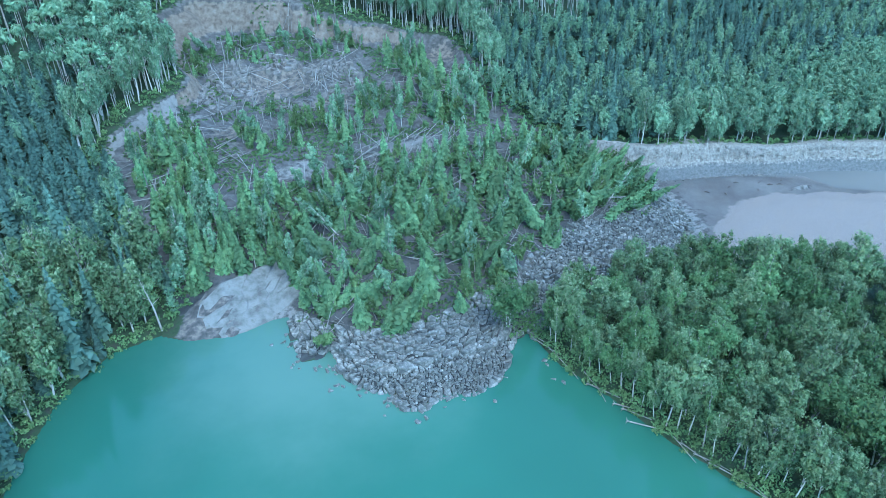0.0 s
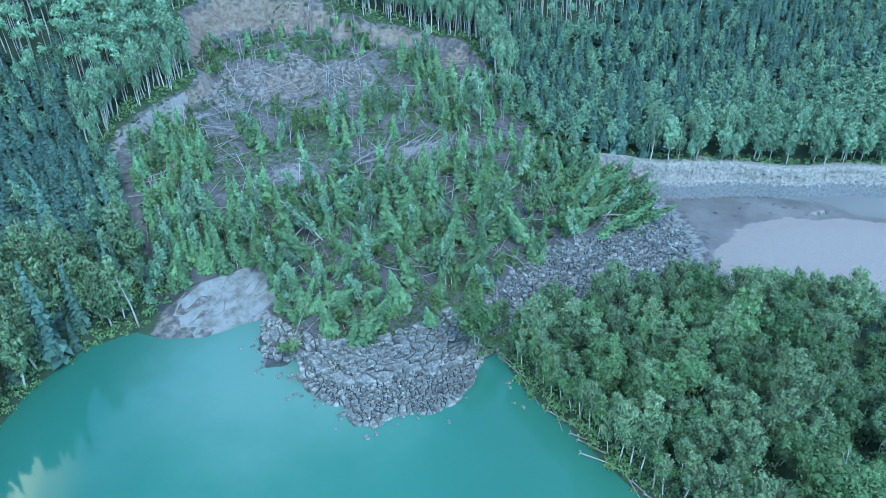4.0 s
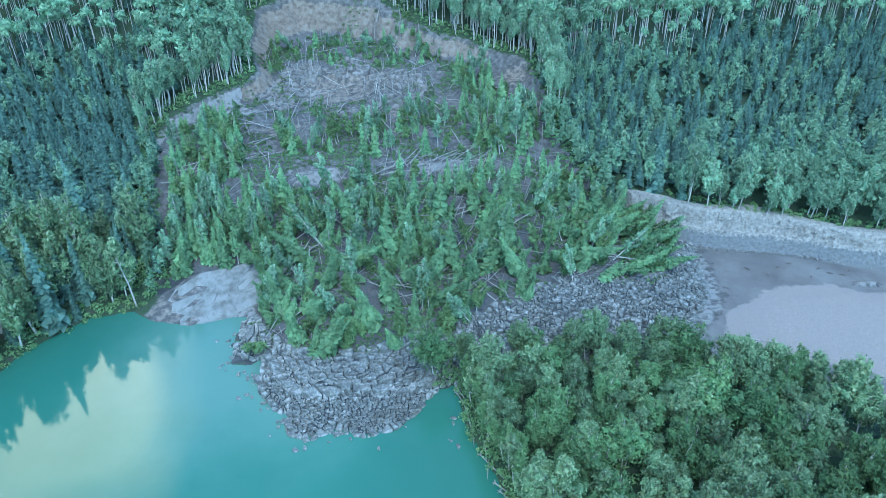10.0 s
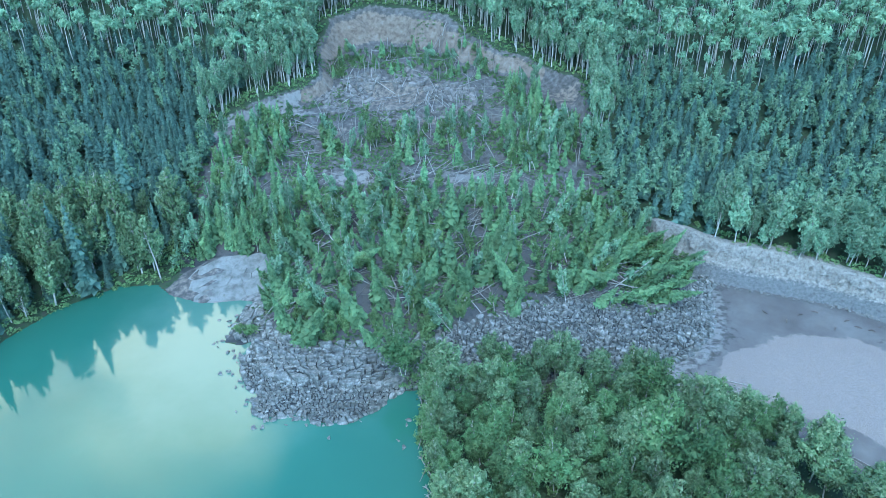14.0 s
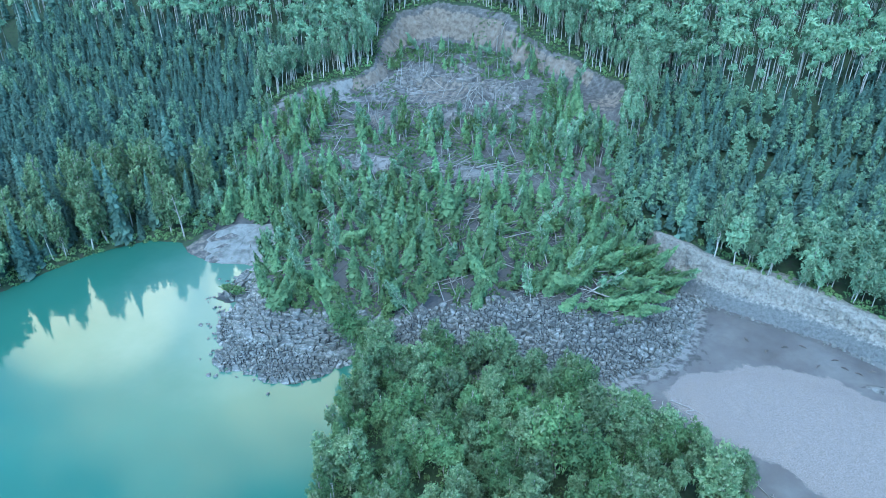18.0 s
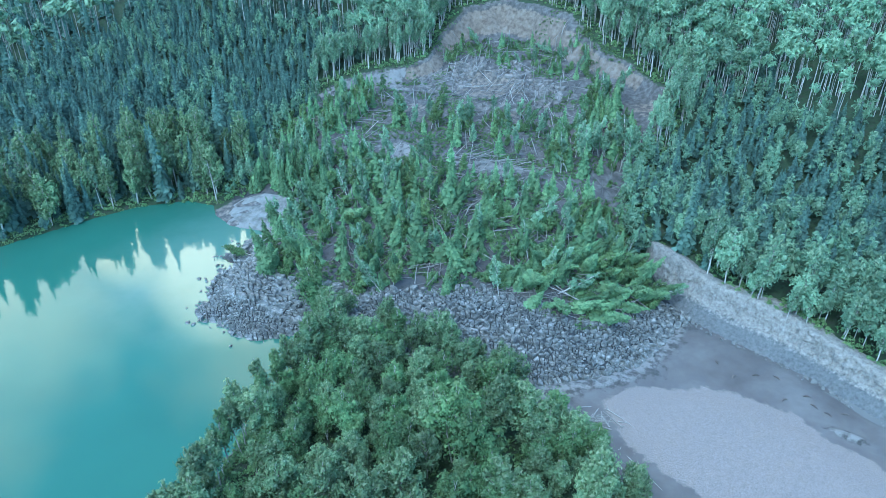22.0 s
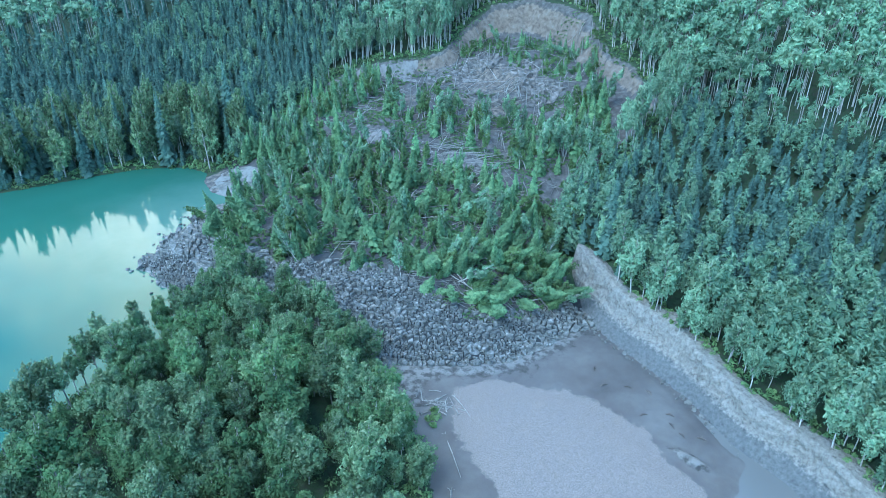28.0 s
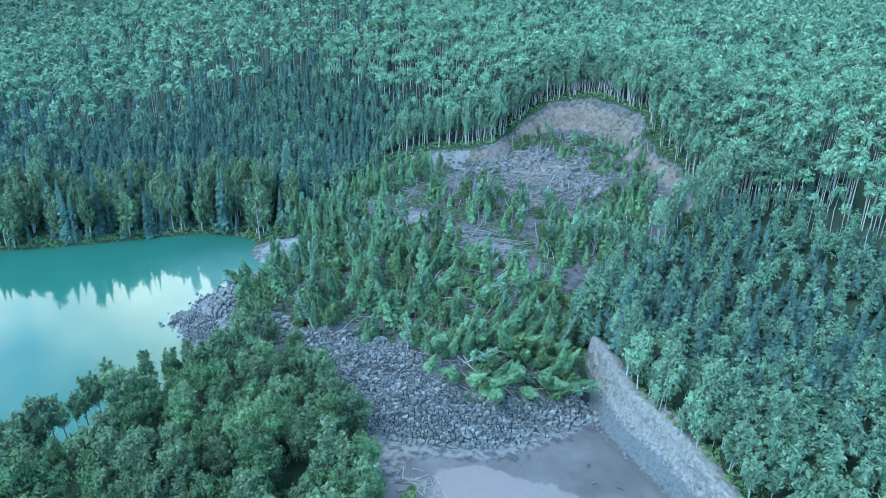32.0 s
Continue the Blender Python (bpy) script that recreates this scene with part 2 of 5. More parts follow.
def mix_node(n, l, fac, a, b, mode="MIX"):
    m = n.new("ShaderNodeMix")
    m.data_type, m.blend_type = "RGBA", mode
    for socket, value in ((m.inputs[0], fac), (m.inputs[6], a), (m.inputs[7], b)):
        if isinstance(value, (int, float)):
            socket.default_value = value
        elif isinstance(value, tuple):
            socket.default_value = (*value, 1)
        else:
            l.new(value, socket)
    return m.outputs[2]


def bump_node(n, l, height_out, bsdf, strength, distance):
    b = n.new("ShaderNodeBump")
    b.inputs["Strength"].default_value, b.inputs["Distance"].default_value = strength, distance
    l.new(height_out, b.inputs["Height"])
    l.new(b.outputs[0], bsdf.inputs["Normal"])


def leaf_material(name, dark, light, through=0.3, pale=None):
    """Leaves: colour varies by tree and by clump, and some light comes through."""
    m, n, l, p = material(name)
    geo, info = n.new("ShaderNodeNewGeometry"), n.new("ShaderNodeObjectInfo")
    between = lambda a, b, k: tuple(p + (q - p) * k for p, q in zip(a, b))
    r = ramp_node(n, [(0.0, between(dark, light, 0.1)), (0.75, light), (1.0, between(light, pale or light, 0.6))])
    l.new(geo.outputs["Random Per Island"], r.inputs[0])
    hue = n.new("ShaderNodeHueSaturation")
    mr = n.new("ShaderNodeMapRange")
    mr.inputs["To Min"].default_value, mr.inputs["To Max"].default_value = 0.72, 1.3
    l.new(info.outputs["Random"], mr.inputs["Value"])
    tree = noise_node(n, l, 0.23, 2, 0.5)
    mt = n.new("ShaderNodeMapRange")
    mt.inputs["From Min"].default_value, mt.inputs["From Max"].default_value = 0.3, 0.7
    mt.inputs["To Min"].default_value, mt.inputs["To Max"].default_value = 0.72, 1.32
    l.new(tree.outputs[0], mt.inputs["Value"])
    mul = n.new("ShaderNodeMath")
    mul.operation = "MULTIPLY"
    l.new(mr.outputs[0], mul.inputs[0])
    l.new(mt.outputs[0], mul.inputs[1])
    l.new(mul.outputs[0], hue.inputs["Value"])
    big = noise_node(n, l, 0.11, 3, 0.7)
    mh = n.new("ShaderNodeMapRange")
    mh.inputs["From Min"].default_value, mh.inputs["From Max"].default_value = 0.3, 0.7
    mh.inputs["To Min"].default_value, mh.inputs["To Max"].default_value = 0.485, 0.52
    l.new(big.outputs[0], mh.inputs["Value"])
    l.new(mh.outputs[0], hue.inputs["Hue"])
    l.new(r.outputs[0], hue.inputs["Color"])
    p.inputs["Roughness"].default_value = 0.75
    p.inputs["Specular IOR Level"].default_value = 0.25
    l.new(hue.outputs[0], p.inputs["Base Color"])
    tr = n.new("ShaderNodeBsdfTranslucent")
    l.new(hue.outputs[0], tr.inputs[0])
    mx = n.new("ShaderNodeMixShader")
    mx.inputs[0].default_value = through * 0.6
    l.new(p.outputs[0], mx.inputs[1])
    l.new(tr.outputs[0], mx.inputs[2])
    l.new(mx.outputs[0], n["Material Output"].inputs[0])
    return m


def plain_material(name, stops, scale, rough=0.85, bump=0.3, dist=0.05, detail=6, spread=0.47):
    m, n, l, p = material(name)
    t = noise_node(n, l, scale, detail)
    r = ramp_node(n, stops)
    l.new(t.outputs[0], r.inputs[0])
    info = n.new("ShaderNodeObjectInfo")
    geo = n.new("ShaderNodeNewGeometry")
    add = n.new("ShaderNodeMath")
    l.new(info.outputs["Random"], add.inputs[0])
    l.new(geo.outputs["Random Per Island"], add.inputs[1])
    mr = n.new("ShaderNodeMapRange")
    mr.inputs["From Max"].default_value = 2.0
    mr.inputs["To Min"].default_value, mr.inputs["To Max"].default_value = 1 - spread, 1 + spread
    l.new(add.outputs[0], mr.inputs["Value"])
    hue = n.new("ShaderNodeHueSaturation")
    l.new(mr.outputs[0], hue.inputs["Value"])
    l.new(r.outputs[0], hue.inputs["Color"])
    l.new(hue.outputs[0], p.inputs["Base Color"])
    p.inputs["Roughness"].default_value = rough
    fine = noise_node(n, l, scale * 4, 5)
    bump_node(n, l, fine.outputs[0], p, bump, dist)
    return m


# Aspen green, kept paler and bluer with some distance haze in the colour.
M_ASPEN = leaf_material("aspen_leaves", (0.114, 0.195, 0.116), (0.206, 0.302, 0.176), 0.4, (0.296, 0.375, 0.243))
M_COTTON = leaf_material("cottonwood_leaves", (0.075, 0.125, 0.057), (0.152, 0.218, 0.103), 0.4, (0.262, 0.306, 0.195))
M_SPRUCE = leaf_material("spruce_needles", (0.050, 0.089, 0.069), (0.109, 0.174, 0.129), 0.28)
M_SHRUB = leaf_material("shrub_leaves", (0.080, 0.139, 0.054), (0.163, 0.238, 0.095), 0.4)
M_YOUNG = leaf_material("young_spruce_needles", (0.083, 0.149, 0.069), (0.169, 0.260, 0.119), 0.36)
M_FADED = leaf_material("fading_leaves", (0.092, 0.149, 0.053), (0.165, 0.235, 0.092), 0.4)
M_POPLAR = leaf_material("poplar_leaves", (0.064, 0.116, 0.044), (0.120, 0.191, 0.076), 0.4, (0.185, 0.253, 0.122))
M_BARK_PALE = plain_material("pale_bark", [(0.3, (0.26, 0.26, 0.235)), (0.55, (0.42, 0.41, 0.37)), (0.7, (0.12, 0.11, 0.10))], 2.0)
M_BARK_DARK = plain_material("dark_bark", [(0.3, (0.05, 0.045, 0.04)), (0.7, (0.14, 0.12, 0.10))], 2.0)
M_LOG = plain_material("bleached_log", [(0.3, (0.15, 0.146, 0.13)), (0.7, (0.32, 0.312, 0.28))], 1.5)
M_ROCK = plain_material("blue_grey_rock", [(0.3, (0.048, 0.052, 0.048)), (0.5, (0.133, 0.136, 0.123)), (0.68, (0.292, 0.294, 0.265))], 0.9, 0.85, 0.8, 0.2, 8, 0.3)

# ground
def ground_material():
    m, n, l, p = material("ground_surface")
    a1, a2 = n.new("ShaderNodeAttribute"), n.new("ShaderNodeAttribute")
    a1.attribute_name, a2.attribute_name = "zone_a", "zone_b"
    s1, s2 = n.new("ShaderNodeSeparateColor"), n.new("ShaderNodeSeparateColor")
    l.new(a1.outputs["Color"], s1.inputs[0])
    l.new(a2.outputs["Color"], s2.inputs[0])
    big, mid, fine = noise_node(n, l, 0.09, 5), noise_node(n, l, 0.6, 6), noise_node(n, l, 4.6, 7, 0.75)
    def surf(tex, stops):
        r = ramp_node(n, stops)
        l.new(tex.outputs[0], r.inputs[0])
        return r.outputs[0]
    forest = surf(mid, [(0.35, (0.018, 0.03, 0.013)), (0.5, (0.03, 0.055, 0.02)), (0.7, (0.04, 0.04, 0.028))])
    soil = surf(mid, [(0.3, (0.044, 0.042, 0.037)), (0.5, (0.085, 0.081, 0.074)), (0.7, (0.145, 0.142, 0.131))])
    clay = surf(mid, [(0.3, (0.084, 0.066, 0.048)), (0.5, (0.154, 0.127, 0.098)), (0.68, (0.207, 0.183, 0.150))])
    silt = surf(mid, [(0.3, (0.120, 0.116, 0.103)), (0.55, (0.200, 0.194, 0.177)), (0.75, (0.140, 0.134, 0.122))])
    gravel = surf(fine, [(0.35, (0.101, 0.089, 0.077)), (0.5, (0.189, 0.167, 0.148)), (0.66, (0.290, 0.259, 0.230))])
    mud = surf(big, [(0.3, (0.080, 0.073, 0.067)), (0.5, (0.107, 0.100, 0.092)), (0.72, (0.153, 0.146, 0.135))])
    # Dark debris soil, deepened so the gaps between rubble blocks read as shade.
    gap_shade_soil = surf(mid, [(0.3, (0.021, 0.023, 0.023)), (0.55, (0.038, 0.041, 0.041)), (0.75, (0.066, 0.068, 0.066))])
    def edge(out):
        ad = n.new("ShaderNodeMath")
        ad.operation = "MULTIPLY_ADD"
        l.new(mid.outputs[0], ad.inputs[0])
        ad.inputs[1].default_value = 1.5
        l.new(out, ad.inputs[2])
        mr = n.new("ShaderNodeMapRange")
        mr.inputs["From Min"].default_value, mr.inputs["From Max"].default_value = 1.12, 1.38
        l.new(ad.outputs[0], mr.inputs["Value"])
        return mr.outputs[0]
    c = mix_node(n, l, edge(s1.outputs[0]), forest, soil)
    c = mix_node(n, l, edge(s2.outputs[0]), c, clay)
    c = mix_node(n, l, edge(s2.outputs[1]), c, silt)
    c = mix_node(n, l, edge(s2.outputs[2]), c, gap_shade_soil)
    c = mix_node(n, l, edge(s1.outputs[2]), c, mud)
    c = mix_node(n, l, edge(s1.outputs[1]), c, gravel)
    l.new(c, p.inputs["Base Color"])
    p.inputs["Roughness"].default_value = 0.9
    ad = n.new("ShaderNodeMath")
    l.new(mid.outputs[0], ad.inputs[0])
    l.new(fine.outputs[0], ad.inputs[1])
    bump_node(n, l, ad.outputs[0], p, 0.5, 0.25)
    return m


def water_material(name, colour, ripple=0.02, silt=None):
    """Water; silt is a paler colour that spreads from the foot of the slide."""
    m, n, l, p = material(name)
    t = noise_node(n, l, 0.02, 3)
    r = ramp_node(n, [(0.35, tuple(v * 0.92 for v in colour)), (0.65, tuple(v * 1.08 for v in colour))])
    l.new(t.outputs[0], r.inputs[0])
    out = r.outputs[0]
    if silt:
        co, dist = n.new("ShaderNodeTexCoord"), n.new("ShaderNodeVectorMath")
        dist.operation = "DISTANCE"
        dist.inputs[1].default_value = (-42, -22, 0)
        l.new(co.outputs["Object"], dist.inputs[0])
        swirl = noise_node(n, l, 0.06, 4)
        ad = n.new("ShaderNodeMath")
        ad.operation = "MULTIPLY_ADD"
        ad.inputs[1].default_value = 26.0
        l.new(swirl.outputs[0], ad.inputs[0])
        l.new(dist.outputs["Value"], ad.inputs[2])
        mr = n.new("ShaderNodeMapRange")
        mr.interpolation_type = "SMOOTHSTEP"
        mr.inputs["From Min"].default_value, mr.inputs["From Max"].default_value = 58.0, 24.0
        l.new(ad.outputs[0], mr.inputs["Value"])
        out = mix_node(n, l, mr.outputs[0], out, silt)
    l.new(out, p.inputs["Base Color"])
    p.inputs["Roughness"].default_value = 0.05
    p.inputs["IOR"].default_value = 1.33
    p.inputs["Specular IOR Level"].default_value = 0.55
    w = noise_node(n, l, 1.2, 3)
    bump_node(n, l, w.outputs[0], p, 0.1, ripple)
    return m


M_GROUND = ground_material()
M_LAKE = water_material("milky_turquoise_water", (0.046, 0.125, 0.085), 0.02, (0.10, 0.175, 0.135))
M_RIVER = water_material("silty_river_water", (0.155, 0.155, 0.145))


# ---------------------------------------------------------------- mesh helpers
def mesh_from(name, verts, faces, mat, smooth_faces=False):
    """A mesh from arrays: verts (n, 3) and one or more face arrays (m, 3) or (m, 4)."""
    faces = [f for f in (faces if isinstance(faces, list) else [faces]) if len(f)]
    me = bpy.data.meshes.new(name)
    verts = np.asarray(verts, np.float32)
    me.vertices.add(len(verts))
    me.vertices.foreach_set("co", verts.ravel())
    loops = np.concatenate([np.asarray(f, np.int32).ravel() for f in faces])
    sizes = np.concatenate([np.full(len(f), f.shape[1], np.int32) for f in faces])
    me.loops.add(len(loops))
    me.loops.foreach_set("vertex_index", loops)
    me.polygons.add(len(sizes))
    me.polygons.foreach_set("loop_start", np.concatenate([[0], np.cumsum(sizes)[:-1]]).astype(np.int32))
    me.update(calc_edges=True)
    me.polygons.foreach_set("use_smooth", np.full(len(sizes), smooth_faces))
    for mm in (mat if isinstance(mat, list) else [mat]):
        me.materials.append(mm)
    return me


def part(name, me, parent, label=""):
    ob = new(name, me)
    ob.parent = parent
    return tagged(ob, label)


def tube(points, radii, sides=6):
    """A tapered tube along points: verts and quads."""
    pts = np.asarray(points, float)
    v = []
    a = np.arange(sides) * 2 * np.pi / sides
    for i, p in enumerate(pts):
        d = pts[min(i + 1, len(pts) - 1)] - pts[max(i - 1, 0)]
        d = d / (np.linalg.norm(d) + 1e-9)
        s = np.cross(d, (0.3, 1, 0.2))
        s = s / np.linalg.norm(s)
        t = np.cross(d, s)
        v.append(p + radii[i] * (np.cos(a)[:, None] * s + np.sin(a)[:, None] * t))
    f = []
    for i in range(len(pts) - 1):
        for j in range(sides):
            k = (j + 1) % sides
            f.append((i * sides + j, i * sides + k, (i + 1) * sides + k, (i + 1) * sides + j))
    return np.concatenate(v), np.array(f)


def join(pieces):
    v, q, base = [], [], 0
    for pv, pf in pieces:
        v.append(pv)
        q.append(pf + base)
        base += len(pv)
    return np.concatenate(v), np.concatenate(q)


def leaves(rng, centres, radii, count, size, flat=0.6):
    """Many small leaf sprays round clump centres."""
    c = np.asarray(centres, float)
    rad = np.asarray(radii, float)
    w = rad[:, 0] ** 2
    pick = rng.choice(len(c), count, p=w / w.sum())
    d = rng.normal(size=(count, 3))
    d /= np.linalg.norm(d, axis=1)[:, None]
    d[:, 2] = np.where(d[:, 2] < -0.3, -d[:, 2] * 0.5, d[:, 2])
    shell = rng.uniform(0.4, 1.16, count) ** 0.8
    p = c[pick] + d * rad[pick] * shell[:, None]
    nrm = d + rng.normal(size=(count, 3)) * flat * 0.6 + (0, 0, 0.25)
    nrm /= np.linalg.norm(nrm, axis=1)[:, None]
    s = np.cross(nrm, rng.normal(size=(count, 3)))
    s /= np.linalg.norm(s, axis=1)[:, None]
    t = np.cross(nrm, s)
    sz = size * rng.uniform(0.6, 1.4, count)[:, None]
    a, b = s * sz, t * sz * rng.uniform(0.6, 1.0, count)[:, None]
    droop = nrm * sz * 0.25
    v = np.stack([p - a - droop, p - b * 0.25 + a * rng.uniform(-0.4, 0.4, (count, 1)), p + a * 0.7 + b * 1.3], 1).reshape(-1, 3)
    return v, np.arange(count * 3).reshape(-1, 3)


def core(rng, c, rad):
    """A knot of dense inner foliage: a small uneven octahedron."""
    v = np.array([(1, 0, 0), (-1, 0, 0), (0, 1, 0), (0, -1, 0), (0, 0, 1), (0, 0, -1)], float) * rng.uniform(0.75, 1.2, (6, 1))
    f = np.array([(0, 2, 4), (2, 1, 4), (1, 3, 4), (3, 0, 4), (2, 0, 5), (1, 2, 5), (3, 1, 5), (0, 3, 5)])
    return v * np.asarray(rad) + np.asarray(c), f


def plumes(rng, segs, count, size):
    """Leaf sprays along the outer part of rising branches."""
    a, b, k = (np.array(v, float) for v in zip(*segs))
    w = k ** 2
    pick = rng.choice(len(k), count, p=w / w.sum())
    u = rng.uniform(0.12, 1.0, count) ** 0.6 * 1.12
    way = rng.normal(size=(count, 3))
    p = a[pick] + (b - a)[pick] * u[:, None] + way * (k[pick] * 0.6 * (1.25 - 0.7 * u))[:, None]
    along = (b - a)[pick]
    along /= np.linalg.norm(along, axis=1)[:, None] + 1e-6
    nrm = way * 0.6 + along * 0.5 + rng.normal(size=(count, 3)) * 0.4 + (0, 0, 0.35)
    nrm /= np.linalg.norm(nrm, axis=1)[:, None]
    s = (b - a)[pick] + rng.normal(size=(count, 3)) * 0.9
    s -= nrm * (s * nrm).sum(1)[:, None]
    s /= np.linalg.norm(s, axis=1)[:, None]
    t = np.cross(nrm, s)
    sz = size * rng.uniform(0.6, 1.4, count)[:, None]
    s, t = s * sz, t * sz * rng.uniform(0.6, 1.0, (count, 1))
    v = np.stack([p - s * 0.8 - t * 0.5, p - s * 0.5 + t * 0.8, p + s * 1.1], 1).reshape(-1, 3)
    return v, np.arange(count * 3).reshape(-1, 3)


def broadleaf(rng, h, bare, r, clumps, count, size, lean=0.0, multi=1, feathery=True):
    """Trunk and crown arrays of an aspen or cottonwood of height h, bare up to that share of it."""
    wood, centres, radii, segs = [], [], [], []
    for s in range(multi):
        az = rng.uniform(0, 6.28)
        off = np.array((np.cos(az), np.sin(az), 0)) * (0.0 if multi == 1 else 0.5)
        tip = off * (1 + multi) + np.array((rng.normal() * 0.35 + lean * h, rng.normal() * 0.35, h * 0.93 * (1 - 0.12 * s)))
        bow = rng.normal(size=3) * (0.03 * h, 0.03 * h, 0)
        ts = np.linspace(0, 1, 6)
        pts = [off + (tip - off) * t + bow * np.sin(np.pi * t) - (0, 0, 0.4 * (t == 0)) for t in ts]
        r0 = 0.012 * h * rng.uniform(0.8, 1.2)
        wood.append(tube(pts, r0 * (1 - 0.85 * ts)))
        for i in range(clumps // multi):
            t = bare + (1 - bare) * (i + rng.uniform(0, 1)) / (clumps / multi)
            t = min(t, 1.0)
            stem = off + (tip - off) * t + bow * np.sin(np.pi * t)
            prof = np.sin(np.pi * min(1, 0.22 + 0.78 * (t - bare) / (1 - bare + 1e-6)) ** 0.9)
            reach = r * (0.25 + 0.6 * prof) * rng.uniform(0.5, 1.0)
            a = rng.uniform(0, 6.28)
            c = stem + np.array((np.cos(a) * reach, np.sin(a) * reach, rng.uniform(-0.02, 0.05) * h))
            k = r * rng.uniform(0.34, 0.55) * (0.65 + 0.5 * prof) * (11 / max(11, clumps / multi)) ** 0.42
            centres.append(c)
            radii.append((k, k, k * rng.uniform(0.8, 1.25)))
            low = off + (tip - off) * max(0.05, t - 0.12 - (0.9 * reach / h if feathery else 0.0))
            segs.append((low, c, k))
            wood.append(tube([low, (low + c) / 2 + (0, 0, 0.2), c], [r0 * 0.35, r0 * 0.22, r0 * 0.08], 4))
    cores = [core(rng, c, np.array(k) * 0.42) for c, k in zip(centres, radii)]
    return join(wood), join([plumes(rng, segs, count, size) if feathery else leaves(rng, centres, radii, count, size), *cores])


def conifer(rng, h, r, tiers, per, bare=0.06, ragged=0.25, fan=0.36):
    """Trunk and crown arrays of a spruce of height h."""
    wood = tube([(0, 0, -0.4), (rng.normal() * 0.1, rng.normal() * 0.1, h * 0.5), (0, 0, h)], [0.013 * h, 0.009 * h, 0.001 * h], 5)
    v, q = [], []
    for i in range(tiers):
        t = (i + rng.uniform(0, 0.5)) / tiers
        z = h * (bare + (1 - bare) * t)
        reach = r * (1 - t) ** 0.85 + 0.12
        for j in range(per if t < 0.8 else max(4, per - 2)):
            a = 6.283 * (j + rng.uniform(-0.35, 0.35)) / per + i * 2.4
            k = reach * rng.uniform(1 - 1.6 * ragged, 1 + ragged * 0.6)
            drop = k * rng.uniform(0.35, 0.75)
            half = k * rng.uniform(fan, fan * 1.5) + 0.08
            d, e = np.array((np.cos(a), np.sin(a), 0)), np.array((-np.sin(a), np.cos(a), 0))
            up = np.array((0, 0, 1.0))
            base = len(v) * 3
            v.append([up * (z + 0.25 * k) + d * 0.08 * k, d * k * rng.uniform(0.75, 1.05) + e * half + up * (z - drop * rng.uniform(0.2, 1.3)), d * k * rng.uniform(0.85, 1.1) - e * half * 0.8 + up * (z - drop * rng.uniform(0.3, 1.4))])
            q.append((base, base + 1, base + 2))
    for j in range(3):
        q.append(tuple(len(v) * 3 + k for k in range(3)))
        v.append([(0, 0, h * 1.03), (0.16 * math.cos(2.1 * j), 0.16 * math.sin(2.1 * j), h * 0.94), (0.16 * math.cos(2.1 * j + 2), 0.16 * math.sin(2.1 * j + 2), h * 0.93)])
    a = np.arange(6) * math.pi / 3
    rings = np.concatenate([np.stack([q_ * np.cos(a), q_ * np.sin(a), np.full(6, z_)], 1) for q_, z_ in ((0.3 * r, h * bare), (0.56 * r, h * (bare + 0.12)), (0.3 * r, h * 0.55))] + [[(0, 0, h * 0.93)]])
    k = [(6 * g + i, 6 * g + (i + 1) % 6, 6 * g + 6 + i) for g in (0, 1) for i in range(6)] + [(6 * g + (i + 1) % 6, 6 * g + 6 + (i + 1) % 6, 6 * g + 6 + i) for g in (0, 1) for i in range(6)]
    k += [(12 + i, 12 + (i + 1) % 6, 18) for i in range(6)]
    return wood, join([(np.array(v).reshape(-1, 3), np.array(q)), (rings, np.array(k))])


def tree_thing(name, wood, crown, bark, leaf, label, category="tree", group=""):
    root = new(name)
    root.empty_display_size = 0.3
    part("trunk", mesh_from("trunk", *wood, bark, True), root)
    part("crown", mesh_from("crown", *crown, leaf), root)
    return tagged(root, label, category, group)


def place(protos, spots, rng, lean=0.0, sink=0.25, smin=0.8, smax=1.15):
    """Copies of the prototypes at (x, y[, scale[, lean, azimuth]]); the first of each prototype is the prototype itself."""
    used = set()
    for s in spots:
        x, y = s[0], s[1]
        k = s[2] if len(s) > 2 and s[2] else rng.uniform(smin, smax)
        i = rng.randint(len(protos))
        z = float(height(x, y)[0]) - sink
        tilt, az = (s[3], s[4]) if len(s) > 4 else (abs(rng.normal()) * lean, rng.uniform(0, 6.28))
        rot = Matrix.Rotation(az, 4, "Z") @ Matrix.Rotation(tilt, 4, "Y") @ Matrix.Rotation(rng.uniform(0, 6.28), 4, "Z")
        m = Matrix.Translation((x, y, z)) @ rot @ Matrix.Diagonal((k, k, k * rng.uniform(0.92, 1.08), 1))
        if i in used:
            copy_thing(protos[i], m)
        else:
            used.add(i)
            protos[i].matrix_basis = m
    for i, p in enumerate(protos):
        if i not in used:
            for o in (*p.children_recursive, p):
                bpy.data.objects.remove(o)


def scatter(rng, x0, x1, y0, y1, step, keep, jitter=0.45):
    """Jittered grid points that pass keep(x, y, fields)."""
    gx, gy = np.meshgrid(np.arange(x0, x1, step), np.arange(y0, y1, step * 0.87))
    gx = gx + (np.arange(gx.shape[0]) % 2)[:, None] * step / 2
    x = (gx + rng.uniform(-jitter, jitter, gx.shape) * step).ravel()
    y = (gy + rng.uniform(-jitter, jitter, gy.shape) * step).ravel()
    z, f = terrain(x, y)
    ok = keep(x, y, f)
    return x[ok], y[ok], z[ok]


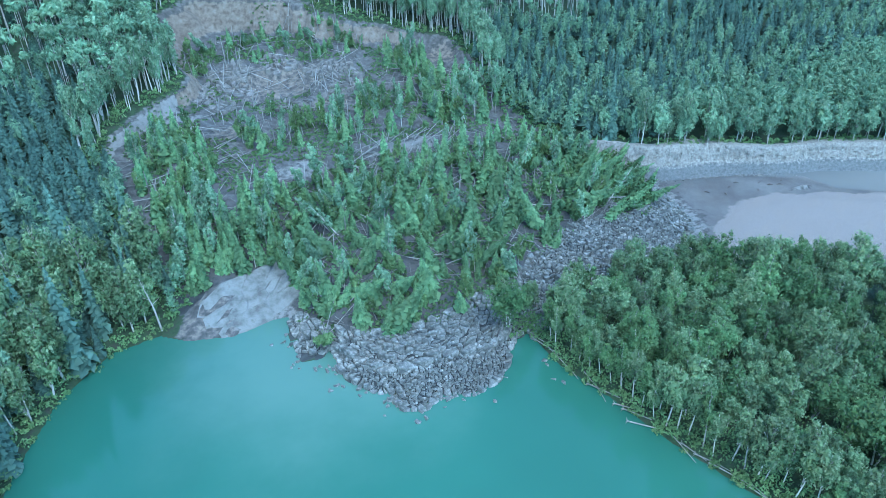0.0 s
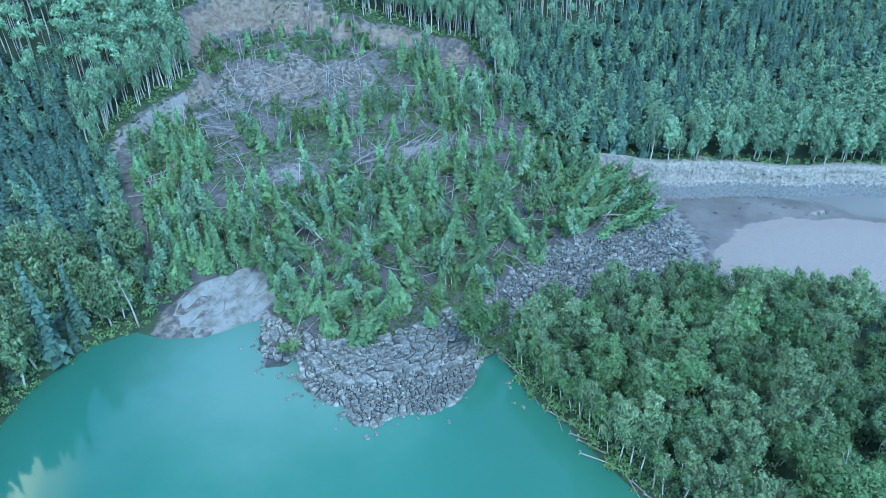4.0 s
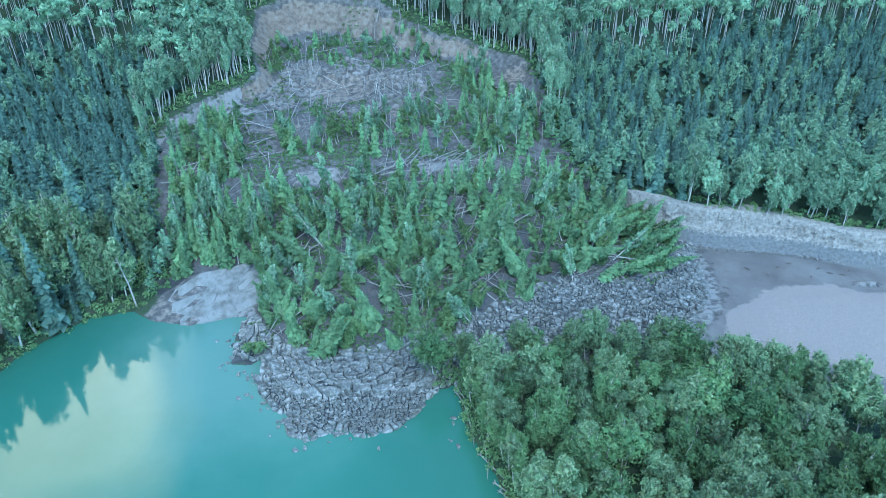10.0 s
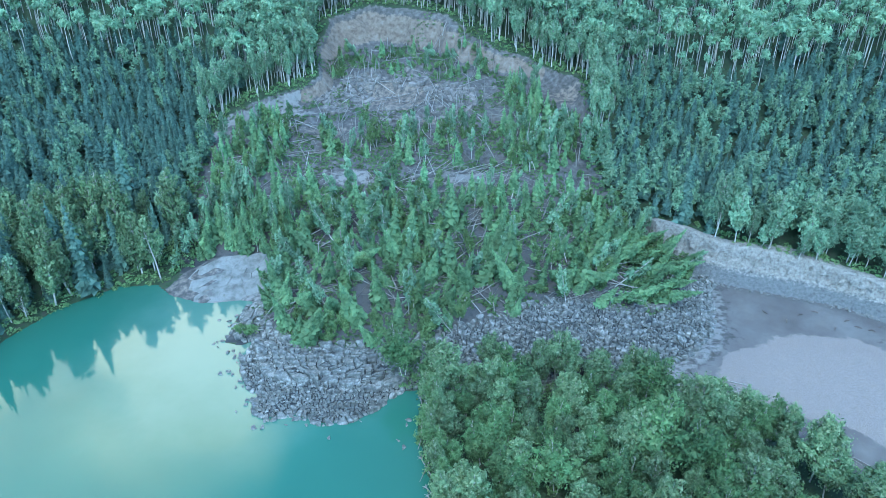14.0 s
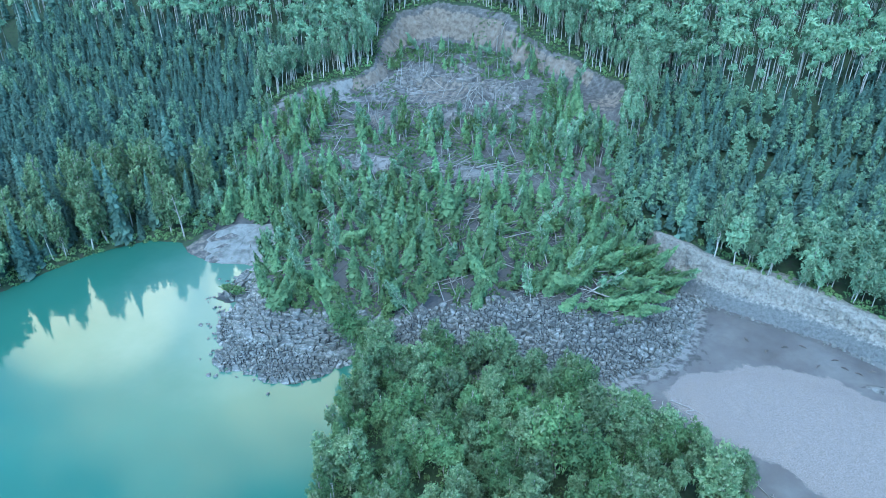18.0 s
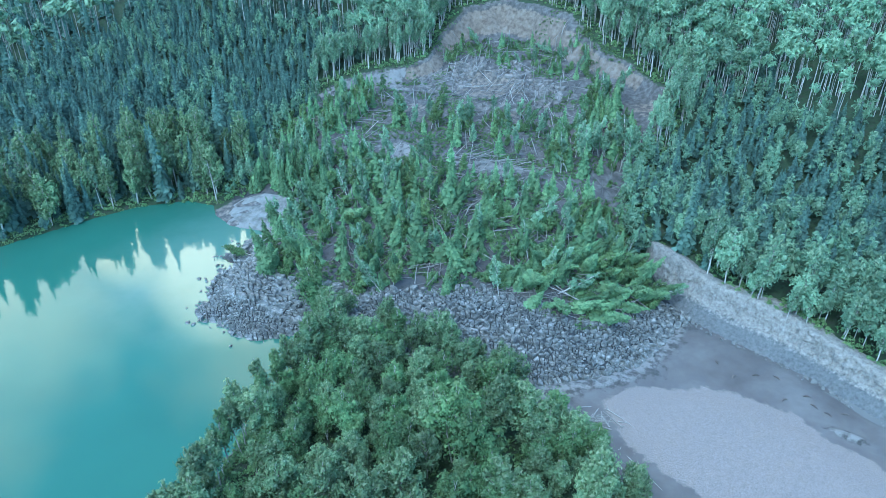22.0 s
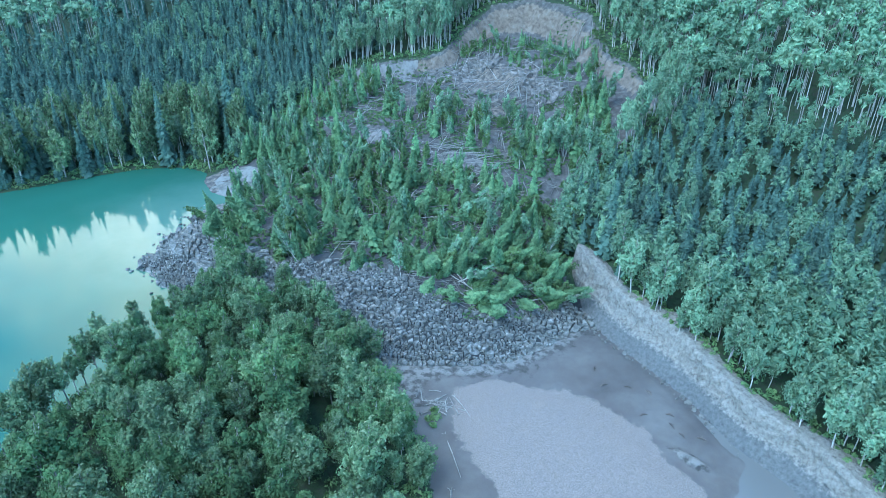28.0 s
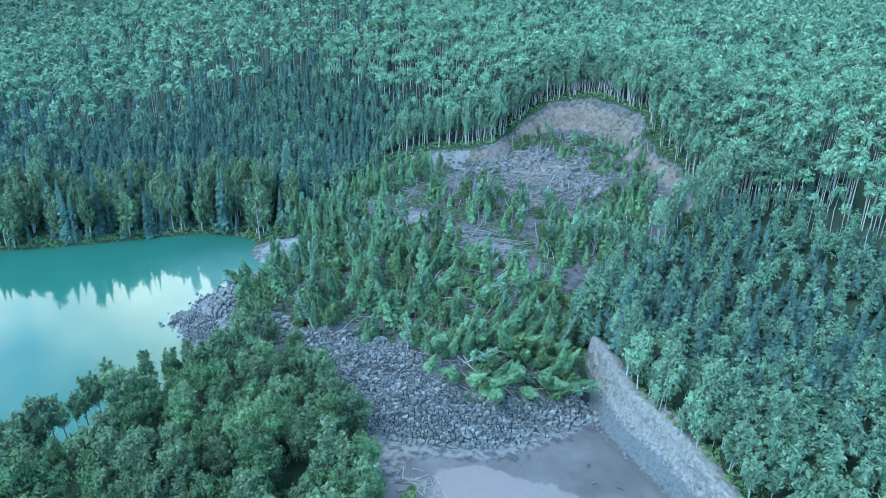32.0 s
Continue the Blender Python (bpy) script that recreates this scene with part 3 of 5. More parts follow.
def forest_mesh(name, templates, kinds, x, y, z, scale, rng, mat):
    """One mesh with a turned and scaled copy of a template at each point."""
    vs, qs, base = [], [], 0
    for k, (tv, tq) in enumerate(templates):
        sel = np.where(kinds == k)[0]
        if not len(sel):
            continue
        a = rng.uniform(0, 6.283, len(sel))
        s = scale[sel]
        c, sn = np.cos(a) * s, np.sin(a) * s
        w = np.empty((len(sel), len(tv), 3), np.float32)
        w[:, :, 0] = tv[None, :, 0] * c[:, None] - tv[None, :, 1] * sn[:, None] + x[sel][:, None]
        w[:, :, 1] = tv[None, :, 0] * sn[:, None] + tv[None, :, 1] * c[:, None] + y[sel][:, None]
        w[:, :, 2] = tv[None, :, 2] * (s * rng.uniform(0.88, 1.12, len(sel)))[:, None] + z[sel][:, None]
        vs.append(w.reshape(-1, 3))
        qs.append((tq[None] + (np.arange(len(sel)) * len(tv))[:, None, None] + base).reshape(-1, tq.shape[1]))
        base += len(sel) * len(tv)
    return mesh_from(name, np.concatenate(vs), np.concatenate(qs), mat)


# ---------------------------------------------------------------- ground, lake, river
def axis(lo, hi, step, far_lo, far_hi):
    mid = list(np.arange(lo, hi + 1e-6, step))
    out, s, v = [], step, hi
    while v < far_hi:
        s *= 1.16
        v += s
        out.append(v)
    pre, s, v = [], step, lo
    while v > far_lo:
        s *= 1.16
        v -= s
        pre.append(v)
    return np.array(pre[::-1] + mid + out)


def build_ground():
    xs, ys = axis(-100, 140, 0.9, -3500, 3500), axis(-62, 140, 0.9, -3500, 4000)
    gx, gy = np.meshgrid(xs, ys)
    z, f = terrain(gx.ravel(), gy.ravel())
    nx, ny = len(xs), len(ys)
    i = np.arange(nx * ny).reshape(ny, nx)
    quads = np.stack([i[:-1, :-1], i[:-1, 1:], i[1:, 1:], i[1:, :-1]], -1).reshape(-1, 4)
    me = mesh_from("ground", np.stack([gx.ravel(), gy.ravel(), z], 1), quads, M_GROUND, True)
    river = f["river"] < 0.3
    bar = smooth(-2.2, 2.2, f["bar"] + 1.3 * vnoise(gx.ravel(), gy.ravel(), 7, 71)) * river
    mud = river * 1.0
    w = f["w_slide"] * (1 - f["w_bank"])
    gyf, gxf = gy.ravel(), gx.ravel()
    clay = f["w_scarp"] * (gxf > -51) * (gxf < 32 + 5 * vnoise(gxf, gyf, 5, 44))
    for cx, cy, rx, ry in ((-18, 88, 22, 14), (-38, 62, 9, 6), (-5, 70, 8, 5), (40, 84, 7, 7)):
        clay = np.maximum(clay, 0.55 * np.exp(-(((gxf - cx) / rx) ** 2 + ((gyf - cy) / ry) ** 2) ** 2) * f["w_slide"])
    pale = np.clip(f["w_bank"] + f["w_scarp"] * (gxf <= -51), 0, 1)
    for cx, cy, rx, ry in ((-29, 36.5, 7, 4), (5, 36.5, 16, 4.5), (-53, 74, 8, 5)):
        pale = np.maximum(pale, 0.62 * np.exp(-(((gxf - cx + 4 * vnoise(gxf, gyf, 6, 81)) / rx) ** 2 + ((gyf - cy + 3 * vnoise(gxf, gyf, 5, 82)) / ry) ** 2) ** 2) * f["w_slide"])
    pale = np.maximum(pale, 0.6 * smooth(-1, 1, f["outcrop"]) * smooth(-60, -55, gxf))
    clay = np.maximum(clay, 0.42 * smooth(-1, 1, f["outcrop"]) * smooth(-50, -58, gxf))
    w = np.maximum(np.maximum(w, 0.8 * smooth(-1, 1, f["outcrop"])), river * 1.0)
    mud = mud * (1 - np.exp(-((gxf - 105.5 + 0.4 * (gyf + 20.5)) / 4) ** 2 - ((gyf + 20.5) / 1.5) ** 2))
    pale = np.maximum(pale, river * np.exp(-((gxf - 105.5 + 0.4 * (gyf + 20.5)) / 4) ** 2 - ((gyf + 20.5) / 1.5) ** 2))
    strip = river * smooth(11.0, 2.0, np.maximum(-f["river"], 3 * f["river"]) + 2.2 * vnoise(gxf, gyf, 6, 83)) * (f["slide"] > -12) * smooth(76, 70, gxf) * smooth(0.5, -2.5, f["bar"])
    pale = np.maximum(pale, 0.55 * strip)
    mud = mud * (1 - 0.9 * strip)
    one = np.ones_like(z)
    # Toe ground takes the painted gap shade; the lower slide some dark debris soil.
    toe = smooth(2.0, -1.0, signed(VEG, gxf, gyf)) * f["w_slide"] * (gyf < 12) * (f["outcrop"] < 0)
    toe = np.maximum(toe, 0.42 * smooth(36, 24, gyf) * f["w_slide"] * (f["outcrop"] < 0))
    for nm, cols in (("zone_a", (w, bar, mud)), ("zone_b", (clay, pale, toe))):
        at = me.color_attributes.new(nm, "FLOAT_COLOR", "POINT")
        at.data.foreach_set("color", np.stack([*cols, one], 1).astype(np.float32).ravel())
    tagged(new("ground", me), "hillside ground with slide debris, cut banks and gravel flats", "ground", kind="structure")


build_ground()


def sheet(name, poly, z, mat, label, grow=0.0):
    bm = bmesh.new()
    vs = [bm.verts.new((x, y, z)) for x, y in poly]
    face = bm.faces.new(vs)
    if face.normal.z < 0:
        face.normal_flip()
    bmesh.ops.triangulate(bm, faces=bm.faces[:])
    me = bpy.data.meshes.new(name)
    bm.to_mesh(me)
    bm.free()
    for pl in me.polygons:
        if pl.normal.z < 0:
            pl.flip()
    me.materials.append(mat)
    return tagged(new(name, me), label, "water", kind="structure")


sheet("water_lake", [(-600, -900), (200, -900), (60, -230), (32, -150), (40, -36), (-20, -20), (-40, 0), (-90, 6), (-140, -60), (-300, -230)], 0.0, M_LAKE,
      "calm milky turquoise lake water")

sheet("water_river", [(100, -8), (125, -12), (175, -48), (240, -112), (300, -220), (170, -220), (132, -64), (112, -27), (103, -19), (98, -14)],
      0.13, M_RIVER, "shallow grey-blue silty river water")


def bank_ribbon():
    """The cut bank beside the river: grey foot, pale broken face, scalloped lip under the turf."""
    foot = np.array([(48, 24), (52.5, 20.5), (57, 17), (63, 12.6), (66.5, 9.6), (70.5, 6.3), (77, 3), (84, 0.8), (92, -2), (99, -4.8), (105, -8.6), (110, -11.6), (121, -14.7), (140, -26.2), (170, -50.2), (230, -110)], float)
    head = np.array([(47, 25.5), (50.5, 22.8), (55, 20), (62.5, 16.2), (69.5, 12), (76.5, 8.6), (83.5, 6.4), (89, 5.2), (95, 1.8), (101, -2), (107, -6), (113.5, -8.6), (123, -10.5), (143, -22.5), (173, -46), (233, -106)], float)
    seg = np.hypot(*np.diff(head, axis=0).T)
    s = np.concatenate([[0], np.cumsum(seg)])
    t = np.concatenate([np.arange(0, 90, 0.32), np.arange(90, s[-1], 1.2)])
    def line(pts):
        v = [np.interp(t, s, pts[:, k]) for k in (0, 1)]
        kern = np.ones(9) / 9
        return [np.convolve(np.pad(q, 4, "edge"), kern, "valid") for q in v]
    (fx_, fy_), (hx_, hy_) = line(foot), line(head)
    dx, dy = hx_ - fx_, hy_ - fy_
    n = np.hypot(dx, dy)
    nx, ny = dx / n, dy / n
    # the lip: long bays, short bites and a few slumped notches
    bite = 0.55 * vnoise(t, t * 0, 7.5, 54) + 0.5 * np.abs(vnoise(t, t * 0 + 5, 2.6, 56)) + 0.25 * vnoise(t, t * 0 + 9, 1.0, 57)
    top = np.maximum(height(hx_ + 5 * nx, hy_ + 5 * ny), height(hx_ + 3 * nx, hy_ + 3 * ny)) + 0.3 + 0.2 * vnoise(t, t * 0, 4.0, 58)
    taper = smooth(2, 16, t)
    top = 0.6 + (top - 0.6) * (0.2 + 0.8 * taper)
    prof = [(-0.25, -0.06), (-0.06, 0.0), (0.06, 0.06), (0.16, 0.13), (0.26, 0.20), (0.36, 0.27), (0.45, 0.34), (0.50, 0.40), (0.60, 0.43), (0.645, 0.50), (0.67, 0.57),
            (0.70, 0.64), (0.73, 0.71), (0.77, 0.78), (0.82, 0.85), (0.88, 0.915), (0.95, 0.965), (1.06, 1.0), (1.25, 1.0), (1.5, 1.0), (2.1, 0.93)]
    rows = []
    for k, (o, h) in enumerate(prof):
        face = math.sin(math.pi * min(1, max(0, (k - 1) / 16)))
        upper = smooth(0.3, 0.6, np.array(h))
        gully = 0.75 * np.abs(vnoise(t + 0.5 * h, t * 0 + 0.35 * k, 2.3, 51)) + 0.42 * vnoise(t, t * 0 + 0.6 * k, 0.95, 52) + 0.5 * vnoise(t, t * 0 + 0.2 * k, 5.0, 55)
        off = o * n + face * gully * (0.35 + 0.75 * upper) + bite * upper * (h < 1.005)
        ledge = 0.22 * vnoise(t * 0.6, t * 0 + 1.3 * k, 1.4, 53) * face
        block = smooth(0.4, 0, np.abs(t - 41.5)) * (0.3 < h < 0.75)
        rows.append(np.stack([fx_ + (off + 0.9 * block) * nx, fy_ + (off + 0.9 * block) * ny, top * h + ledge], 1))
    m, r = len(t), len(prof)
    idx = np.arange(m * r).reshape(r, m)
    q = np.stack([idx[:-1, :-1], idx[:-1, 1:], idx[1:, 1:], idx[1:, :-1]], -1).reshape(-1, 4)
    mat, nd, l, p = material("cut_bank")
    a, b = noise_node(nd, l, 1.3, 8, 0.68), noise_node(nd, l, 2.2, 8, 0.7)
    r1 = ramp_node(nd, [(0.3, (0.10, 0.092, 0.075)), (0.43, (0.21, 0.198, 0.168)), (0.65, (0.325, 0.31, 0.27))])
    r2 = ramp_node(nd, [(0.3, (0.085, 0.088, 0.083)), (0.55, (0.15, 0.153, 0.145)), (0.8, (0.20, 0.203, 0.192))])
    l.new(a.outputs[0], r1.inputs[0])
    l.new(a.outputs[0], r2.inputs[0])
    co, sep = nd.new("ShaderNodeTexCoord"), nd.new("ShaderNodeSeparateXYZ")
    l.new(co.outputs["Object"], sep.inputs[0])
    ad = nd.new("ShaderNodeMath")
    ad.operation = "MULTIPLY_ADD"
    l.new(a.outputs[0], ad.inputs[0])
    ad.inputs[1].default_value = 3.5
    l.new(sep.outputs[2], ad.inputs[2])
    mr = nd.new("ShaderNodeMapRange")
    mr.inputs["From Min"].default_value, mr.inputs["From Max"].default_value = 4.3, 5.2
    l.new(ad.outputs[0], mr.inputs["Value"])
    l.new(mix_node(nd, l, mr.outputs[0], r2.outputs[0], r1.outputs[0]), p.inputs["Base Color"])
    p.inputs["Roughness"].default_value = 0.9
    bump_node(nd, l, b.outputs[0], p, 1.0, 0.5)
    tagged(new("river_bank", mesh_from("river_bank", np.concatenate(rows), q, mat)), "steep pale clay cut bank above the river bed", "bank", kind="structure")


bank_ribbon()

# ---------------------------------------------------------------- forests
RNG = np.random.RandomState(11)


def thin_trunk(h, r):
    return tube([(0, 0, -0.5), (RNG.normal() * 0.25, RNG.normal() * 0.25, h * 0.5), (RNG.normal() * 0.2, 0, h * 0.9)], [r, r * 0.7, r * 0.2], 4)


def open_ground(f, margin=1.0):
    soft = np.where(f["w_scarp"] > 0, -0.8, 3.0)
    return (f["lake"] > margin) & (f["river"] > np.maximum(margin, 0) + 5.2) & (f["slide"] < np.minimum(soft, f["edge"])) & (f["outcrop"] < -1) & (~f["south"])


def ahead(x, y):
    """The land that lies in front of the flight."""
    a = np.degrees(np.arctan2(x - 143, y + 107))
    return ((a > -88) & (a < 8)) | ((x > -75) & (y > -60) & (x < 300)) & (y < 330)


def spruce_share(x, y):
    left = smooth(-60, -85, x) * smooth(120, 60, y) * 0.85
    right = smooth(40, 55, x) * smooth(12, 26, y) * smooth(95, 78, y) * 0.55
    return np.clip(left + right + 0.08, 0, 0.9) + 0.25 * vnoise(x, y, 35, 21)


def belt(label, x, y, z, is_spruce, scale, spr, asp, bark):
    ks, ka = RNG.randint(0, len(spr), len(x)), RNG.randint(0, len(asp), len(x))
    s, a = is_spruce, ~is_spruce
    root = tagged(new("spruce_woods"), "dense dark green spruce woods " + label, "woods", kind="stuff")
    part("crowns", forest_mesh("crowns", [c for _, c in spr], ks[s], x[s], y[s], z[s], scale[s], np.random.RandomState(5), M_SPRUCE), root)
    root = tagged(new("aspen_woods"), "pale-trunked green aspen woods " + label, "woods", kind="stuff")
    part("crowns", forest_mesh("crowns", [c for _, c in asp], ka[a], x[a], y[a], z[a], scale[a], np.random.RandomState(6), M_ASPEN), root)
    if bark:
        part("trunks", forest_mesh("trunks", [t for t, _ in asp], ka[a], x[a], y[a], z[a], scale[a], np.random.RandomState(6), M_BARK_PALE), root)


def domes(n, h, count, size, r, deep):
    """Aspens with a bare stem and a domed crown."""
    out = []
    for _ in range(n):
        hh = h * RNG.uniform(0.9, 1.1)
        c, rad = [(0, 0, hh - deep * 0.75)], [(r * 0.72, r * 0.72, deep * 0.7)]
        for j in range(5):
            a = 1.257 * j + RNG.uniform(-0.4, 0.4)
            q = r * RNG.uniform(0.4, 0.62)
            c.append((q * math.cos(a), q * math.sin(a), hh - deep * RNG.uniform(0.75, 1.35)))
            rad.append((r * 0.46, r * 0.46, deep * 0.5))
        out.append((thin_trunk(hh * 0.86, 0.15), join([leaves(RNG, c, rad, count, size), *[core(RNG, p, np.array(k) * 0.55) for p, k in zip(c, rad)]])))
    return out


def eggs(n, h, count, size, r, bare):
    """Young aspens: a pale stem and a lumpy egg-shaped crown."""
    out = []
    for _ in range(n):
        hh = h * RNG.uniform(0.9, 1.1)
        c, rad = [], []
        for j in range(10):
            u = (j + RNG.uniform(0, 0.9)) / 10
            prof = math.sin(math.pi * min(1, 0.34 + 0.6 * u)) ** 0.8
            a, q = 2.4 * j + RNG.uniform(-0.5, 0.5), r * prof * RNG.uniform(0.35, 0.72)
            k = r * RNG.uniform(0.36, 0.5) * (0.55 + 0.5 * prof)
            c.append((q * math.cos(a), q * math.sin(a), hh * (bare + (0.97 - bare) * u)))
            rad.append((k, k, k * RNG.uniform(1.0, 1.5)))
        c.append((0, 0, hh * (bare + 0.45 * (1 - bare))))
        rad.append((r * 0.55, r * 0.55, hh * (1 - bare) * 0.42))
        out.append((thin_trunk(hh * 0.85, 0.13), join([leaves(RNG, c[:-1], rad[:-1], count, size), core(RNG, c[-1], np.array(rad[-1]) * 0.66)])))
    return out


def in_near(x, y):
    return (x > -175) & (x < 215) & (y > -95) & (y < 190)


fx, fy, fz = scatter(RNG, -175, 215, -95, 190, 3.0, lambda x, y, f: open_ground(f, 0.5) & ahead(x, y), 0.85)
sp = RNG.rand(len(fx)) < spruce_share(fx, fy)
_, ff = terrain(fx, fy)
lone = ((ff["river"] < 10) & (fy < 22) & (fx < 150)) | ((ff["slide"] > -8) & (fy > 58) & (ff["slide"] < 0)) | ((ff["lake"] < 22) & (fx < -70) & (fy > -75))
lx, ly, lsp = fx[lone], fy[lone], sp[lone]
fx, fy, fz, sp = fx[~lone], fy[~lone], fz[~lone], sp[~lone]
thin = (fy + 6 * vnoise(fx, fy, 20, 22) > 88) & (RNG.rand(len(fx)) < 0.42)
fx, fy, fz, sp = fx[~thin], fy[~thin], fz[~thin], sp[~thin]
old = smooth(78, 95, fy + 6 * vnoise(fx, fy, 20, 22))
size_f = (0.82 + 0.22 * old) * (1 + 0.38 * smooth(-70, -84, fx) * smooth(55, 25, fy)) * (1 + 0.32 * smooth(44, 26, fy + 5 * vnoise(fx, fy, 18, 23)) * smooth(44, 52, fx)) * RNG.uniform(0.72, 1.18, len(fx))
young = (~sp) & (RNG.rand(len(fx)) > old)
for sel, kit, lab in ((sp | young, eggs(10, 10.5, 235, 0.42, 2.05, 0.4), "on the slopes round the slide"),
                      (~(sp | young), domes(9, 16.5, 135, 0.6, 2.5, 3.4), "above the head of the slide")):
    belt(lab, fx[sel], fy[sel], fz[sel], sp[sel] | (np.arange(sel.sum()) == 0), size_f[sel], [conifer(RNG, 10.5, 1.9, 18, 10, 0.2, 0.28, 0.3) for _ in range(6)], kit, lab.startswith("above"))
ex, ey, ez = scatter(RNG, -95, 70, 62, 165, 3.0, lambda x, y, f: open_ground(f, 0.5) & (f["slide"] < -4) & (f["slide"] > -26) & (y > 70 + 0.25 * np.abs(x)))
ek = domes(6, 15.5, 120, 0.52, 2.1, 3.0)
ei, es = RNG.randint(0, 6, len(ex)), RNG.uniform(0.8, 1.15, len(ex))
stand = tagged(new("aspen_woods"), "dense stand of tall white-trunked aspens behind the scarp", "woods", kind="stuff")
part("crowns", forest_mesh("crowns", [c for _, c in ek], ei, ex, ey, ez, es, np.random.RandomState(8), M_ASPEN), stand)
part("trunks", forest_mesh("trunks", [t for t, _ in ek], ei, ex, ey, ez, es, np.random.RandomState(8), M_BARK_PALE), stand)
mx, my, mz = scatter(RNG, -470, 300, -200, 460, 5.7, lambda x, y, f: open_ground(f) & ahead(x, y) & ~in_near(x, y), 0.8)
belt("beyond the slide", mx, my, mz, RNG.rand(len(mx)) < 0.28 + 0.4 * vnoise(mx, my, 50, 30), RNG.uniform(0.7, 1.25, len(mx)),
     [conifer(RNG, 13, 2.3, 9, 6) for _ in range(4)], domes(7, 17, 42, 1.12, 2.75, 3.4), True)
ox, oy, oz = scatter(RNG, -1700, 300, -120, 1500, 8.6,
                     lambda x, y, f: open_ground(f) & ahead(x, y) & ~((x > -470) & (y < 460)) & (np.hypot(x - 143, y + 107) < 1650))
belt("far off on the plateau", ox, oy, oz, RNG.rand(len(ox)) < 0.3 + 0.4 * vnoise(ox, oy, 60, 30), RNG.uniform(0.7, 1.3, len(ox)),
     [conifer(RNG, 13, 3.0, 5, 5) for _ in range(3)], domes(5, 17, 17, 1.9, 3.7, 4.0), False)

# single trees along the bank, the lake shore and the rim of the slide
rim_a, rim_s = [], []
for i in range(10):
    wood, crown = broadleaf(RNG, RNG.uniform(13, 17.5), (0.58, 0.7)[i % 2], RNG.uniform(1.8, 2.5), 22, 1000, 0.36)
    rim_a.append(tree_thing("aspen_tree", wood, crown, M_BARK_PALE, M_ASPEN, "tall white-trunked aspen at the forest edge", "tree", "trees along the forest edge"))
bank_a = []
for i in range(7):
    wood, crown = broadleaf(RNG, RNG.uniform(10.5, 15), (0.42, 0.5, 0.56)[i % 3], RNG.uniform(2.6, 3.3), 24, 1500, 0.32)
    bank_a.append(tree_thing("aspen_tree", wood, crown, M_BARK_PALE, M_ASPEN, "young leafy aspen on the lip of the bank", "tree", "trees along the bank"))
for i in range(6):
    wood, crown = conifer(RNG, RNG.uniform(14, 18), RNG.uniform(1.9, 2.5), 44, 14, 0.05, 0.32, 0.2)
    rim_s.append(tree_thing("spruce_tree", wood, crown, M_BARK_DARK, M_SPRUCE, "dark pointed spruce at the forest edge", "tree", "trees along the forest edge"))
shore_c = []
for i in range(5):
    wood, crown = broadleaf(RNG, RNG.uniform(15, 19), 0.34, RNG.uniform(3.2, 4.0), 40, 2300, 0.38, 0.04)
    shore_c.append(tree_thing("cottonwood_tree", wood, crown, M_BARK_PALE, M_COTTON, "large rounded cottonwood above the lake shore", "tree", "trees along the lake shore"))
west = (lx < -70) & (ly < 25)
draw = RNG.rand(len(lx)) + 0.16 * (vnoise(lx, ly, 12, 91) > 0.1)
gone = west & (RNG.rand(len(lx)) < 0.22)
lx, ly, lsp, west, draw = lx[~gone], ly[~gone], lsp[~gone], west[~gone], draw[~gone]
shade = (lsp & (ly < 40) & ~west) | (west & (draw < 0.6))
on_bank = (ly < 24) & (lx > 40)
broad = west & (draw > 0.72)
plain_a = ~shade & ~on_bank & ~broad
place(rim_a, [(x, y, RNG.uniform(0.75, 1.15)) for x, y in zip(lx[plain_a], ly[plain_a])], RNG, 0.03)
place(bank_a, [(x, y, RNG.uniform(0.7, 1.25)) for x, y in zip(lx[on_bank & ~shade], ly[on_bank & ~shade])], RNG, 0.06)
place(rim_s, [(x, y, RNG.uniform(0.55, 1.3)) for x, y in zip(lx[shade], ly[shade])], RNG, 0.02)
place(shore_c, [(x, y, RNG.uniform(0.8, 1.15)) for x, y in zip(lx[broad], ly[broad])], RNG, 0.05)

# ---------------------------------------------------------------- the wooded spit
def cottonwoods(n, label, group, h0, h1, r0, r1, count, bare=0.22, leaf=None, size=0.36, clumps=22):
    out = []
    for i in range(n):
        wood, crown = broadleaf(RNG, RNG.uniform(h0, h1), bare, RNG.uniform(r0, r1), clumps, count, size, 0, 1 + (i % 3 == 2))
        out.append(tree_thing("cottonwood_tree", wood, crown, M_BARK_PALE, leaf or (M_COTTON, M_COTTON, M_POPLAR)[i % 3], label, "tree", group))
    return out


px, py, pz = scatter(RNG, -4, 130, -135, -34, 5.1, lambda x, y, f: f["south"] & (f["lake"] > 0.9) & (f["river"] > 0.5))
far_in = (py < -112) | (px > 95)
keep = ~far_in & ((py > -62) | (RNG.rand(len(px)) < 0.86))
place(cottonwoods(12, "leafy grey-green cottonwood on the wooded spit", "trees on the spit", 10.5, 15, 2.9, 3.9, 3000, 0.46, None, 0.27, 30), list(zip(px[keep], py[keep])), RNG, 0.05)

